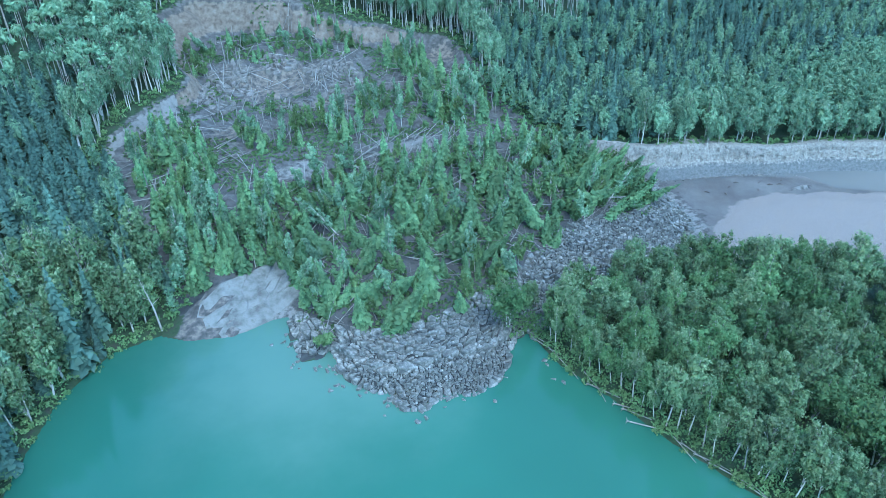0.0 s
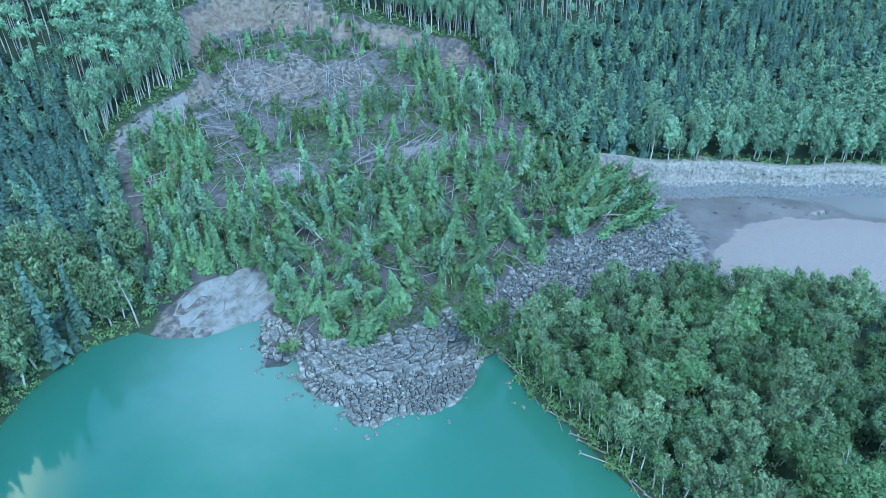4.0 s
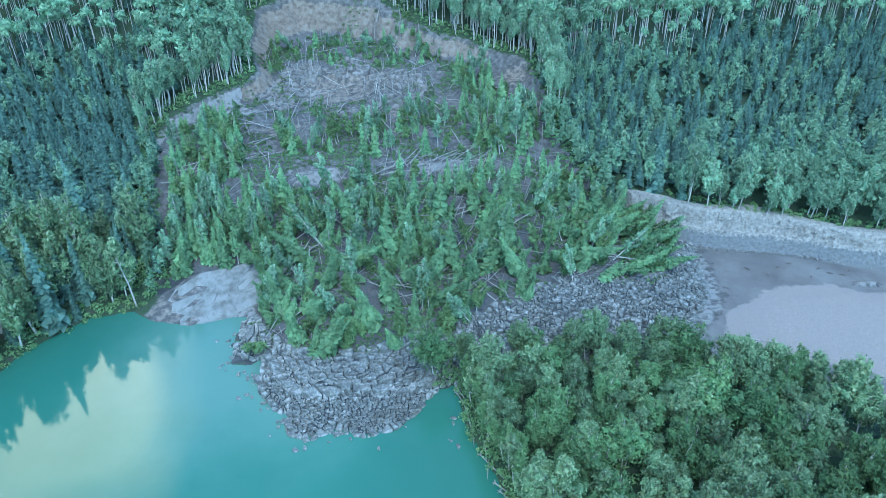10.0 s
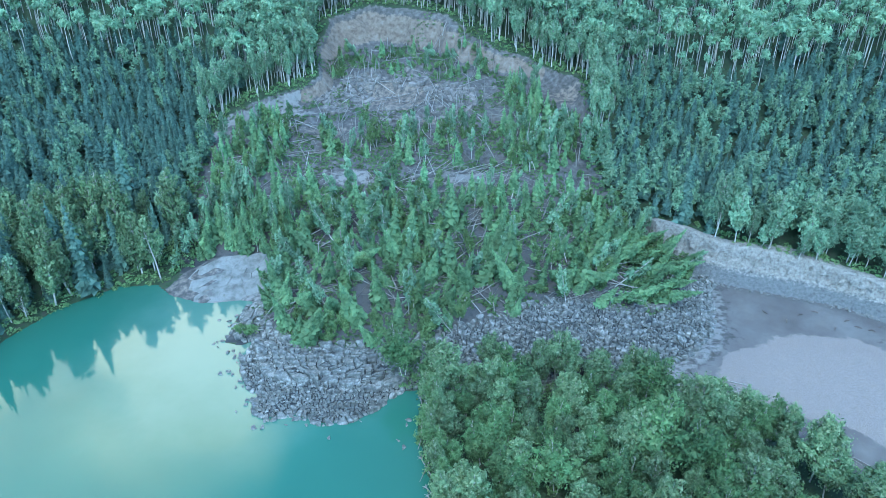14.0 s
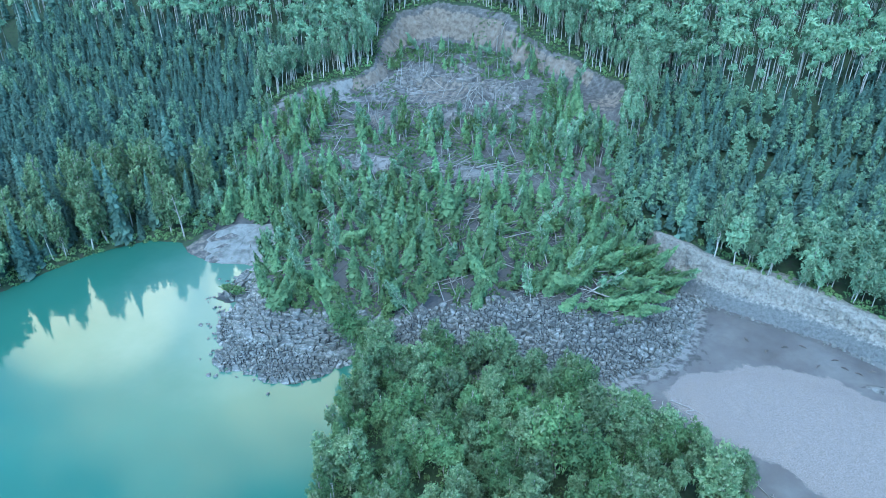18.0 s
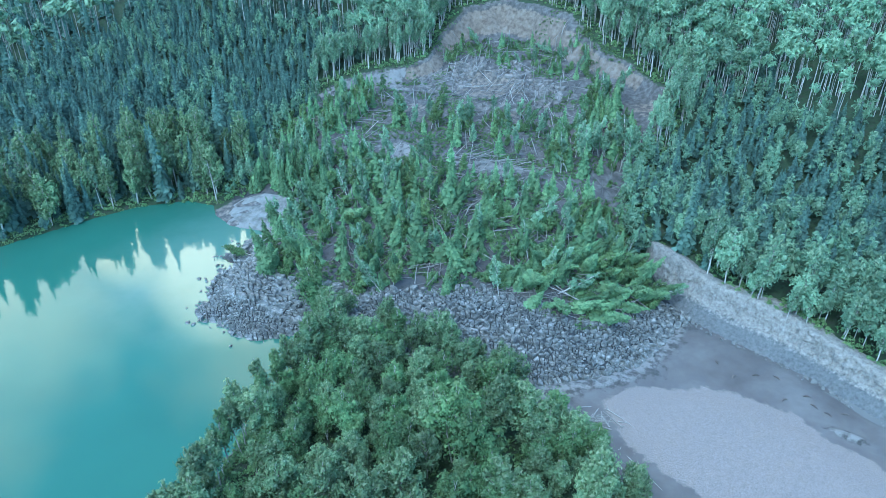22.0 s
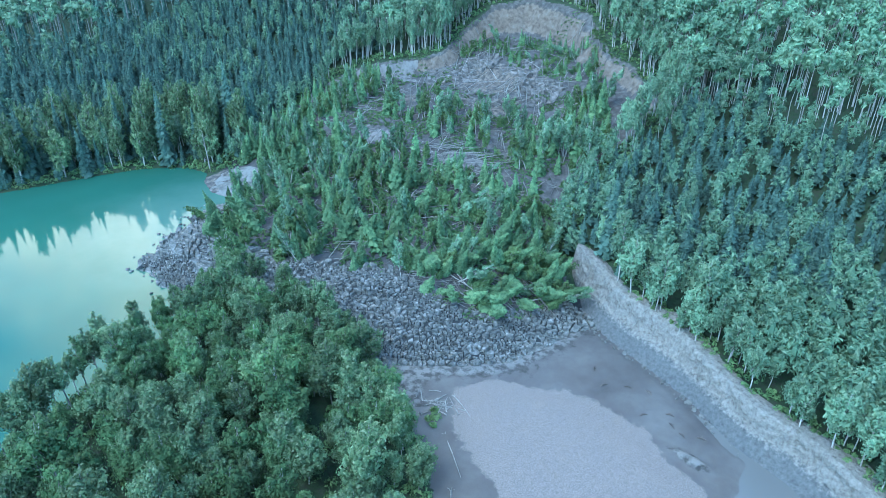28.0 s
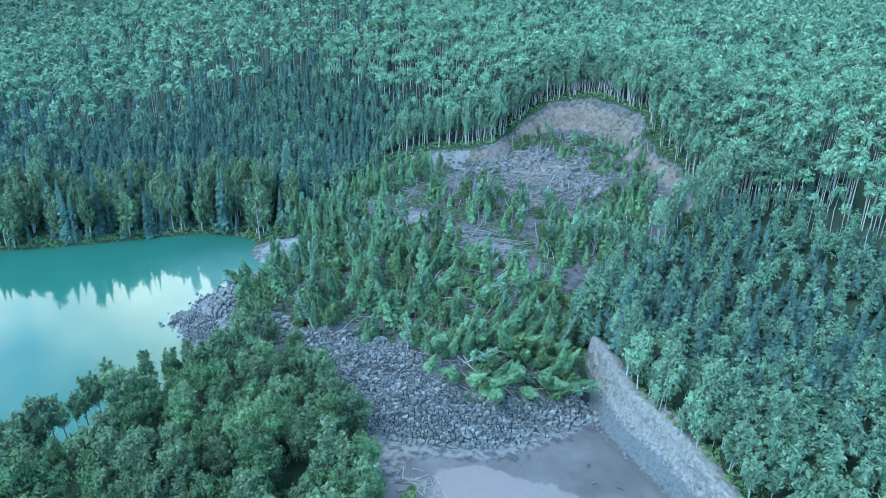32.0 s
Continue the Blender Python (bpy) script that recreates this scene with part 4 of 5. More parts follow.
slender = []
for i in range(5):
    wood, crown = broadleaf(RNG, RNG.uniform(11, 15), 0.52, RNG.uniform(1.7, 2.4), 20, 1500, 0.27, 0.03)
    slender.append(tree_thing("cottonwood_tree", wood, crown, M_BARK_PALE, (M_COTTON, M_POPLAR)[i % 2], "slender white-trunked cottonwood leaning over the lake shore", "tree", "trees on the shore of the spit"))
edge_t = np.cumsum(RNG.uniform(1.6, 3.6, 27))
place(slender, [(float(np.interp(40 + u, [40, 52, 64, 76, 91, 112], [-1, -1, 2, 4, 8, 16])) + RNG.uniform(1.2, 3.2), -40.0 - u, RNG.uniform(0.75, 1.15), RNG.uniform(0.02, 0.2), RNG.normal(3.3, 0.5)) for u in edge_t if u < 68], RNG)


def shrubs(rng, x, y, z, r, per, size):
    n = len(x)
    c = np.stack([x, y, z + r * 0.45], 1)
    rad = np.stack([r, r, r * 0.75], 1)
    d = rng.normal(size=(n, per, 3))
    d /= np.linalg.norm(d, axis=2)[..., None]
    d[..., 2] = np.abs(d[..., 2]) * 1.2 - 0.3
    p = (c[:, None] + d * rad[:, None] * rng.uniform(0.5, 1.05, (n, per, 1))).reshape(-1, 3)
    nrm = d.reshape(-1, 3) * 0.7 + rng.normal(size=(n * per, 3)) * 0.6 + (0, 0, 0.4)
    nrm /= np.linalg.norm(nrm, axis=1)[:, None]
    s = np.cross(nrm, rng.normal(size=nrm.shape))
    s /= np.linalg.norm(s, axis=1)[:, None]
    t = np.cross(nrm, s)
    sz = size * rng.uniform(0.6, 1.4, len(p))[:, None]
    v = np.stack([p - s * sz, p - t * sz * 0.3 + s * sz * 0.4, p + s * sz * 0.4 + t * sz * 1.1], 1).reshape(-1, 3)
    return v, np.arange(len(p) * 3).reshape(-1, 3)


ux, uy, uz = scatter(RNG, -6, 110, -125, -33, 1.7, lambda x, y, f: f["south"] & (f["lake"] > 0.1) & (f["river"] > 0.1) & ((np.minimum(f["lake"], f["river"]) < 4) | (RNG.rand(len(x)) < 0.2)))
tagged(new("undergrowth", mesh_from("undergrowth", *shrubs(RNG, ux, uy, uz, RNG.uniform(0.6, 2.0, len(ux)), 55, 0.3), M_SHRUB)),
       "bright green shrubs along the edges of the spit", "shrubs", kind="stuff")
ux, uy, uz = scatter(RNG, -175, 150, -95, 140, 1.8, lambda x, y, f: open_ground(f, -0.6) & ((f["lake"] < 4) | (f["river"] < 10) | (f["slide"] > -6)))
tagged(new("undergrowth", mesh_from("undergrowth", *shrubs(RNG, ux, uy, uz, np.where(ux < -66, 1.6, 1.0) * RNG.uniform(0.35, 1.15, len(ux)), 40, 0.3), M_SHRUB)),
       "low green brush along the forest edges", "shrubs", kind="stuff")

# ---------------------------------------------------------------- the slide: rubble

def cells(x, y, reach, gap):
    """Voronoi cells of the points, clipped to reach and drawn in by half a gap."""
    out = []
    pts = np.stack([x, y], 1)
    for i, p in enumerate(pts):
        near = np.where(np.abs(pts - p).max(1) < 2 * reach)[0]
        poly = [p + reach * np.array((math.cos(a), math.sin(a))) for a in np.arange(8) * math.pi / 4 + 0.3 * i]
        for j in near:
            if j == i:
                continue
            d = pts[j] - p
            dist = math.hypot(*d)
            if dist < 1e-6:
                continue
            d = d / dist
            lim = dist / 2 - gap
            nxt = []
            for k in range(len(poly)):
                a, b = poly[k], poly[(k + 1) % len(poly)]
                da, db_ = (a - p) @ d - lim, (b - p) @ d - lim
                if da <= 0:
                    nxt.append(a)
                if (da < 0) != (db_ < 0) and abs(da - db_) > 1e-9:
                    nxt.append(a + (b - a) * (da / (da - db_)))
            poly = nxt
            if len(poly) < 3:
                break
        out.append(np.array(poly) if len(poly) >= 3 else None)
    return out


def block(rng, poly, z, thick, tilt, even=0.16):
    """A broken block: verts and faces about the middle of its foot."""
    c = poly.mean(0)
    q = (poly - c) * rng.uniform(0.94, 1.06, (len(poly), 1))
    n = len(q)
    slope = rng.normal(size=2) * tilt
    top = thick * rng.uniform(1 - even, 1 + even, n) + q @ slope
    v = np.concatenate([np.c_[q * 1.04, np.full(n, -0.8)], np.c_[q * rng.uniform(0.97, 1.05, (n, 1)), top - 0.16], np.c_[q * 0.87, top], [[0, 0, thick * rng.uniform(0.97, 1.04)]]])
    f = []
    for r in (0, 1):
        for k in range(n):
            f.append((r * n + k, r * n + (k + 1) % n, (r + 1) * n + (k + 1) % n))
            f.append((r * n + k, (r + 1) * n + (k + 1) % n, (r + 1) * n + k))
    for k in range(n):
        f.append((2 * n + k, 2 * n + (k + 1) % n, 3 * n))
    return c, v, np.array(f)


def rubble(name, label, x, y, stretch, reach, gap, thick, tilt, near, piece, mat=None, even=0.16):
    """A field of broken blocks: the near ones are parts, the rest one part of kind stuff."""
    rng = np.random.RandomState(len(x))
    root = tagged(new(name), label, "rubble", kind="structure")
    u, v = stretch(x, y)
    todo = cells(u, v, reach, gap)
    rest, made = [], 0
    zs = height(x, y)
    for i, poly in enumerate(todo):
        if poly is None:
            continue
        # back from the stretched plan
        d = poly - (u[i], v[i])
        ax, ay, k = stretch.turn(x[i], y[i])
        side = (ay, -ax) if k != 1.0 else (-ay, ax)
        d = np.stack([d[:, 0] * k * ax + d[:, 1] * side[0], d[:, 0] * k * ay + d[:, 1] * side[1]], 1)
        poly = d + (x[i], y[i])
        z = float(zs[i])
        size = math.sqrt(abs(np.ptp(poly[:, 0]) * np.ptp(poly[:, 1])))
        c, bv, bf = block(rng, poly, z, thick * rng.uniform(0.15, 1.5) * min(1.6, 0.4 + size * 0.5), tilt, even)
        if near(x[i], y[i]) and made < 300:
            ob = part(piece, mesh_from(piece, bv, bf, mat or M_ROCK), root)
            ob.location = (c[0], c[1], z)
            made += 1
        else:
            rest.append((bv + (c[0], c[1], z), bf))
    if rest:
        tagged(part("loose_rubble", mesh_from("loose_rubble", *join(rest), mat or M_ROCK), root), kind="stuff")
    return made, len(rest)


class Plain:
    def __call__(self, x, y):
        return x, y

    def turn(self, x, y):
        return 1.0, 0.0, 1.0


class Arcs:
    """Blocks lie in long slabs along arcs round the middle of the slide."""
    def __init__(self, cx, cy, k):
        self.c, self.k = (cx, cy), k

    def __call__(self, x, y):
        r, a = np.hypot(x - self.c[0], y - self.c[1]), np.arctan2(y - self.c[1], x - self.c[0])
        return a * 32 / self.k, r

    def turn(self, x, y):
        a = math.atan2(y - self.c[1], x - self.c[0])
        r = math.hypot(x - self.c[0], y - self.c[1])
        return math.cos(a + math.pi / 2), math.sin(a + math.pi / 2), self.k * r / 32


def toe_keep(x, y, f, east):
    inside = (f["lake"] > 0.4 + 1.3 * vnoise(x, y, 5, 63)) & (f["river"] > -1.3) & (~(f["south"] & (y < -41)) | (x < -2)) & (signed(VEG, x, y) < 1.5) & (f["slide"] > -2.5) & (y < 7)
    return inside & ((x > 2) if east else (x <= 2)) & (f["outcrop"] < -0.3) & (x > -52)


def terrace(x, y):
    """The middle of the toe, where the clay broke into long slabs along arcs."""
    return np.hypot((x + 20) * 0.9, y + 16) + 2.5 * vnoise(x, y, 9, 61) + 7 * smooth(-8, 0, x) + 5 * smooth(-34, -42, x) < 25


tx, ty, _ = scatter(RNG, -55, 4, -60, 2, 1.25, lambda x, y, f: toe_keep(x, y, f, False) & terrace(x, y) & (RNG.rand(len(x)) < 0.8), 0.8)
rubble("rubble_toe", "long cracked blue-grey clay slabs in steps along arcs", tx, ty, Arcs(-20, -16, 2.9), 1.5, 0.08, 0.6, 0.08, lambda x, y: y < -30, "block", None, 0.06)
tx, ty, _ = scatter(RNG, -55, 4, -60, 2, 0.7, lambda x, y, f: toe_keep(x, y, f, False) & ~terrace(x, y) & (RNG.rand(len(x)) < np.where(vnoise(x, y, 3.4, 66) > 0.2, 0.45, 0.9)), 0.9)
rubble("rubble_toe", "cracked blue-grey clay and rock blocks at the lake edge", tx, ty, Arcs(-20, -16, 1.5), 1.0, 0.09, 0.62, 0.34, lambda x, y: y < -38, "block")
tx, ty, _ = scatter(RNG, 2, 75, -45, 24, 0.84, lambda x, y, f: toe_keep(x, y, f, True) & (RNG.rand(len(x)) < np.where(vnoise(x, y, 3.0, 64) > 0.25, 0.4, 0.95)), 0.9)
rubble("rubble_toe", "heap of angular blue-grey rock rubble beside the river", tx, ty, Plain(), 1.3, 0.11, 0.6, 0.26, lambda x, y: 28 < x < 62 and y < -16, "block", None, 0.1)
def stones(rng, x, y, lo, hi):
    """Small angular stones strewn over the blocks: verts and triangles."""
    n = len(x)
    base = np.array([(1, 0, 0), (0.35, 0.9, 0), (-0.8, 0.55, 0), (-0.75, -0.6, 0), (0.3, -0.95, 0), (0.1, 0.05, 0.75), (0.45, -0.3, 0.6)], float)
    f = np.array([(0, 1, 5), (1, 2, 5), (2, 3, 5), (3, 4, 5), (4, 6, 5), (4, 0, 6), (0, 5, 6)])
    a, k = rng.uniform(0, 6.283, n), rng.uniform(lo, hi, n) * rng.uniform(0.6, 1.0, n)
    v = base[None] * rng.uniform(0.65, 1.3, (n, 7, 3)) * k[:, None, None]
    c, sn = np.cos(a)[:, None], np.sin(a)[:, None]
    w = np.stack([v[..., 0] * c - v[..., 1] * sn + x[:, None], v[..., 0] * sn + v[..., 1] * c + y[:, None], v[..., 2] + height(x, y)[:, None] + rng.uniform(0.15, 0.6, n)[:, None]], -1)
    return w.reshape(-1, 3), (f[None] + 7 * np.arange(n)[:, None, None]).reshape(-1, 3)


for east, box, step in ((False, (-55, 4, -60, 2), 0.72), (True, (2, 75, -45, 24), 0.7)):
    tx, ty, _ = scatter(RNG, *box, step, lambda x, y, f: toe_keep(x, y, f, east) & (RNG.rand(len(x)) < np.where(vnoise(x, y, 4, 68) > 0, 0.75, 0.25)), 0.9)
    tagged(new("stones", mesh_from("stones", *stones(RNG, tx, ty, 0.18, 0.55), M_ROCK)), "small angular grey stones strewn over the rubble", "stones", kind="stuff")
ix = RNG.uniform(-56, 2, 2600)
iy = RNG.uniform(-60, -8, 2600)
_, fi = terrain(ix, iy)
ok = (fi["lake"] < -0.3) & (fi["lake"] > -5) & (RNG.rand(2600) < np.exp(fi["lake"] / 1.5)) & (vnoise(ix, iy, 5, 93) > -0.1) & (ix < -3) & (iy < -14)
for x, y in zip(ix[ok], iy[ok]):
    a = np.sort(RNG.uniform(0, 6.28, 6))
    c, bv, bf = block(RNG, np.stack([x + RNG.uniform(0.25, 0.75) * np.cos(a), y + RNG.uniform(0.25, 0.75) * np.sin(a)], 1), 0, RNG.uniform(0.1, 0.45), 0.2)
    bv[:, 2] = np.where(bv[:, 2] < -0.5, -3.0, bv[:, 2])
    ob = tagged(new("boulder", mesh_from("boulder", bv, bf, M_ROCK)), "grey boulder standing in the shallow lake water", "boulder", "boulders in the lake")
    ob.location = (c[0], c[1], 0)

M_CLOD = plain_material("torn_clay", [(0.3, (0.076, 0.071, 0.064)), (0.55, (0.146, 0.136, 0.120)), (0.75, (0.221, 0.207, 0.184))], 0.8, 0.9, 0.6, 0.15)
tx, ty, _ = scatter(RNG, -50, 25, 58, 112, 1.7, lambda x, y, f: (f["slide"] > 4) & (((x + 18) / 27) ** 2 + ((y - 86) / 18) ** 2 < 1) & (vnoise(x, y, 9, 62) > -0.25), 0.9)
rubble("torn_ground", "broken brownish-grey clay blocks on the upper slide", tx, ty, Plain(), 1.9, 0.12, 0.38, 0.24, lambda x, y: y < 84, "clod", M_CLOD)

# cracked slab on the shore
sx, sy, _ = scatter(RNG, -58, -41, -13, 7, 3.4, lambda x, y, f: (f["outcrop"] > 0.5) & (f["lake"] > 0.6) & (x + 0.5 * y > -58), 0.8)
slab_root = tagged(new("shore_outcrop"), "smooth pale grey cracked clay outcrop sloping into the lake", "outcrop")
M_SLAB = plain_material("pale_grey_clay", [(0.3, (0.085, 0.083, 0.072)), (0.46, (0.155, 0.155, 0.138)), (0.6, (0.205, 0.207, 0.188)), (0.75, (0.12, 0.115, 0.09))], 0.4, 0.9, 0.9, 0.25, 9, 0.12)
ca, sa = math.cos(0.42), math.sin(0.42)
su, sv_ = (sx * ca + sy * sa) / 2.4, -sx * sa + sy * ca
for poly in cells(su, sv_, 3.6, 0.015):
    if poly is None:
        continue
    poly = np.stack([poly[:, 0] * 2.4 * ca - poly[:, 1] * sa, poly[:, 0] * 2.4 * sa + poly[:, 1] * ca], 1)
    c = poly.mean(0)
    zz = height(poly[:, 0], poly[:, 1])
    n = len(poly)
    v = np.concatenate([np.c_[poly, zz - 0.8], np.c_[poly, zz + 0.08], np.c_[c + (poly - c) * 0.9, zz + 0.2 + RNG.uniform(-0.06, 0.1)], [[*c, float(height(*c)[0]) + 0.24]]])
    f = [(r * n + k, r * n + (k + 1) % n, (r + 1) * n + (k + 1) % n) for r in (0, 1) for k in range(n)]
    f += [(r * n + k, (r + 1) * n + (k + 1) % n, (r + 1) * n + k) for r in (0, 1) for k in range(n)]
    f += [(2 * n + k, 2 * n + (k + 1) % n, 3 * n) for k in range(n)]
    part("slab", mesh_from("slab", v, np.array(f), M_SLAB), slab_root)

# ---------------------------------------------------------------- the slide: trees, logs, brush
def slide_points(n, zone, rng, need=None):
    out = []
    while len(out) < n:
        x, y = rng.uniform(zone[0], zone[1], n * 2), rng.uniform(zone[2], zone[3], n * 2)
        _, f = terrain(x, y)
        ok = (f["slide"] > 2) & (f["outcrop"] < -1) & (signed(VEG, x, y) > 0.5)
        if need:
            ok &= need(x, y)
        out += list(zip(x[ok], y[ok]))
        if not ok.any():
            break
    return out[:n]


def bare_patch(x, y):
    """Where the torn ground shows."""
    b = np.zeros(np.shape(x), bool)
    for cx, cy, rx, ry in ((-18, 88, 20, 11), (-38, 64, 8, 6), (-29, 36.5, 7, 4), (5, 36.5, 15, 4), (-48, 28, 6, 5), (-30, 98, 8, 8)):
        b |= ((x - cx) / rx) ** 2 + ((y - cy) / ry) ** 2 < 1
    return b


G = "trees carried down by the slide"
s_con = []
for i in range(5):
    wood, crown = conifer(RNG, RNG.uniform(6.5, 10), RNG.uniform(1.5, 2.0), 34, 13, 0.06, 0.32, 0.19)
    s_con.append(tree_thing("young_spruce", wood, crown, M_BARK_DARK, M_YOUNG, "small green spruce leaning on the slide debris", "tree", G))
s_asp = []
for i in range(6):
    wood, crown = broadleaf(RNG, RNG.uniform(8, 12), 0.4, RNG.uniform(1.3, 1.9), 18, 600, 0.34)
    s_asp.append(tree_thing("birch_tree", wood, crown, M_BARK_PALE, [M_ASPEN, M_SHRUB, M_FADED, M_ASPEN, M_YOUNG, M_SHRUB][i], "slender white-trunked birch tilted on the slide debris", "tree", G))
s_bush = []
for i in range(4):
    wood, crown = broadleaf(RNG, RNG.uniform(3.5, 6), 0.1, RNG.uniform(1.4, 2.0), 22, 800, 0.3)
    s_bush.append(tree_thing("willow_bush", wood, crown, M_BARK_DARK, M_SHRUB, "bushy bright green willow on the slide debris", "bush", G))

r2 = np.random.RandomState(3)
con, asp, bush = [], [], []
def lean_for(x, y, rng, amount):
    """Trees lean outward, most on the lobe beside the river."""
    east = smooth(25, 55, x) * smooth(25, 0, y)
    tilt = abs(rng.normal(0, amount)) + 0.75 * east * rng.uniform(0.5, 1.4)
    az = rng.uniform(0, 6.28) if east < 0.4 else rng.normal(-0.2, 0.45)
    return min(tilt, 1.35), az
for zone, n, mix, amount in (((-45, 45, -30, 12), 250, (0.6, 0.26), 0.5), ((-66, -40, -2, 30), 105, (0.62, 0.28), 0.1), ((-40, 45, 10, 32), 150, (0.5, 0.33), 0.55),
                             ((-40, 42, 44, 66), 80, (0.2, 0.6), 0.3), ((-45, 30, 96, 118), 120, (0.15, 0.35), 0.8), ((-75, -48, 28, 66), 60, (0.45, 0.45), 0.2),
                             ((20, 48, 40, 98), 75, (0.5, 0.4), 0.3), ((36, 64, -12, 14), 75, (0.62, 0.25), 0.25), ((48, 68, 3, 20), 40, (0.65, 0.25), 0.3)):
    for x, y in slide_points(n, zone, r2, lambda x, y: ~bare_patch(x, y)):
        t, az = lean_for(x, y, r2, amount)
        u = r2.rand()
        (con if u < mix[0] else asp if u < mix[0] + mix[1] else bush).append((x, y, r2.uniform(0.7, 1.2) * (0.65 if y > 92 else 1.0), t, az))
far_con = np.array([(c[0], c[1], c[2]) for c in con if c[1] > 22])
place(s_con, [c for c in con if c[1] <= 22], r2)
thicket = [conifer(RNG, h, r, 26, 11, 0.06, 0.32, 0.22)[1] for h, r in ((7, 1.5), (8, 1.7), (9, 1.8), (9.5, 1.9))]
tagged(new("spruce_thicket", forest_mesh("spruce_thicket", thicket, RNG.randint(0, 4, len(far_con)), far_con[:, 0], far_con[:, 1], height(far_con[:, 0], far_con[:, 1]) - 0.2, far_con[:, 2], RNG, M_YOUNG)),
       "scattered young green spruces on the upper slide", "trees", kind="stuff")
place(s_asp, asp, r2)
place(s_bush, bush, r2)

# fallen trunks
logs = []
for i in range(6):
    L = RNG.uniform(8.5, 14)
    k = RNG.normal(size=2) * 0.1
    v, q = tube([(-L / 2, 0, 0), (-L / 6, k[0], 0.1), (L / 6, k[1], 0.1), (L / 2, 0, 0)], [0.115, 0.1, 0.08, 0.04], 6)
    me = mesh_from("fallen_log", v, q, M_LOG, True)
    logs.append(me)
n_log = 0
for zone, n, az0, spread in (((-8, 22, 28, 44), 55, 0.9, 0.5), ((-40, 35, -20, 30), 75, 0.6, 1.2), ((-45, 30, 66, 120), 45, 1.3, 0.9), ((-75, -40, 25, 66), 35, 0.3, 0.9),
                             ((20, 48, 55, 98), 30, 2.4, 0.6), ((35, 64, -10, 16), 22, 0.4, 0.5)):
    for x, y in slide_points(n, zone, r2):
        if n_log >= 290:
            break
        a = r2.normal(az0, spread)
        z = float(height(x, y)[0])
        e = 3.0
        za, zb = float(height(x - e * math.cos(a), y - e * math.sin(a))[0]), float(height(x + e * math.cos(a), y + e * math.sin(a))[0])
        ob = tagged(new("fallen_log", logs[r2.randint(6)]), "bleached bare tree trunk lying on the slide debris", "log", "fallen trunks on the slide")
        ob.matrix_basis = Matrix.Translation((x, y, (za + zb) / 2 + r2.uniform(0.4, 1.7))) @ Matrix.Rotation(a, 4, "Z") @ Matrix.Rotation(-math.atan2(zb - za, 2 * e) + r2.normal() * 0.13, 4, "Y")
        n_log += 1

more = []
for zone, n, az0, spread in (((-45, 35, 44, 120), 400, 1.2, 1.0), ((-40, 45, -22, 40), 640, 0.5, 1.3), ((-75, -40, 20, 66), 120, 0.4, 1.0), ((34, 64, -14, 14), 150, 0.1, 0.5)):
    for x, y in slide_points(n, zone, r2):
        a, L = r2.normal(az0, spread), r2.uniform(3, 9)
        dx, dy = math.cos(a) * L / 2, math.sin(a) * L / 2
        za, zb = height(np.array([x - dx, x + dx]), np.array([y - dy, y + dy])) + r2.uniform(0.1, 0.9, 2)
        more.append(tube([(x - dx, y - dy, za), (x, y, (za + zb) / 2 + 0.1), (x + dx, y + dy, zb)], [0.09, 0.075, 0.03], 4))
tagged(new("log_jumble", mesh_from("log_jumble", *join(more), M_LOG, True)), "jumble of thin bleached stems over the slide debris", "logs", kind="stuff")

bx, by, bz = scatter(RNG, -78, 66, -34, 128, 1.15, lambda x, y, f: (f["slide"] > -1.5) & ((signed(VEG, x, y) > 0) | (f["slide"] < 2) & (y > 20)) & ~bare_patch(x, y) & (f["outcrop"] < -1)
                     & (vnoise(x, y, 7, 41) + 0.6 * vnoise(x, y, 2.5, 42) > np.where(y < 32, -0.25, np.where(y < 72, -0.12, np.where(y < 94, 0.2, -0.15)))))
tagged(new("brush", mesh_from("brush", *shrubs(RNG, bx, by, bz, RNG.uniform(0.2, 0.7, len(bx)), 18, 0.28), M_SHRUB)),
       "tangled green brush and uprooted plants over the slide", "brush", kind="stuff")

# dead snag on the shore
sv = [tube([(0, 0, -1), (-0.4, 0, 6), (-1.6, 0.2, 14)], [0.24, 0.18, 0.04], 7)]
for z, a, L in ((7, 0.4, 2.2), (8.5, 2.9, 2.6), (10, 5.0, 1.8), (11.5, 1.5, 1.5), (12.5, 3.6, 1.2)):
    b = np.array((-0.4 - (z - 6) * 0.14, 0, z))
    sv.append(tube([b, b + (L * math.cos(a), L * math.sin(a), 0.5 * L)], [0.08, 0.02], 4))
snag = tagged(new("dead_tree", mesh_from("dead_tree", *join(sv), M_LOG, True)), "bare white dead tree leaning over the lake shore", "dead tree")
snag.location = (-71.5, -1.5, float(height(-71.5, -1.5)[0]))

# ---------------------------------------------------------------- driftwood, stranded wood on the river bed
drift = []
for i in range(4):
    L = (5.0, 8.0, 11.0, 6.5)[i]
    pieces = [tube([(-L / 2, 0, 0), (0, 0.05 * i, 0.03), (L / 2, 0, 0.02)], [0.13, 0.1, 0.05], 7)]
    for j in range(5):
        a = 1.257 * j
        pieces.append(tube([(-L / 2 + 0.1, 0, 0), (-L / 2 - 0.25, 0.3 * math.cos(a), 0.3 * math.sin(a)), (-L / 2 - 0.3, 0.75 * math.cos(a), 0.7 * math.sin(a))], [0.1, 0.07, 0.02], 4))
    drift.append(mesh_from("driftwood_log", *join(pieces), M_LOG, True))


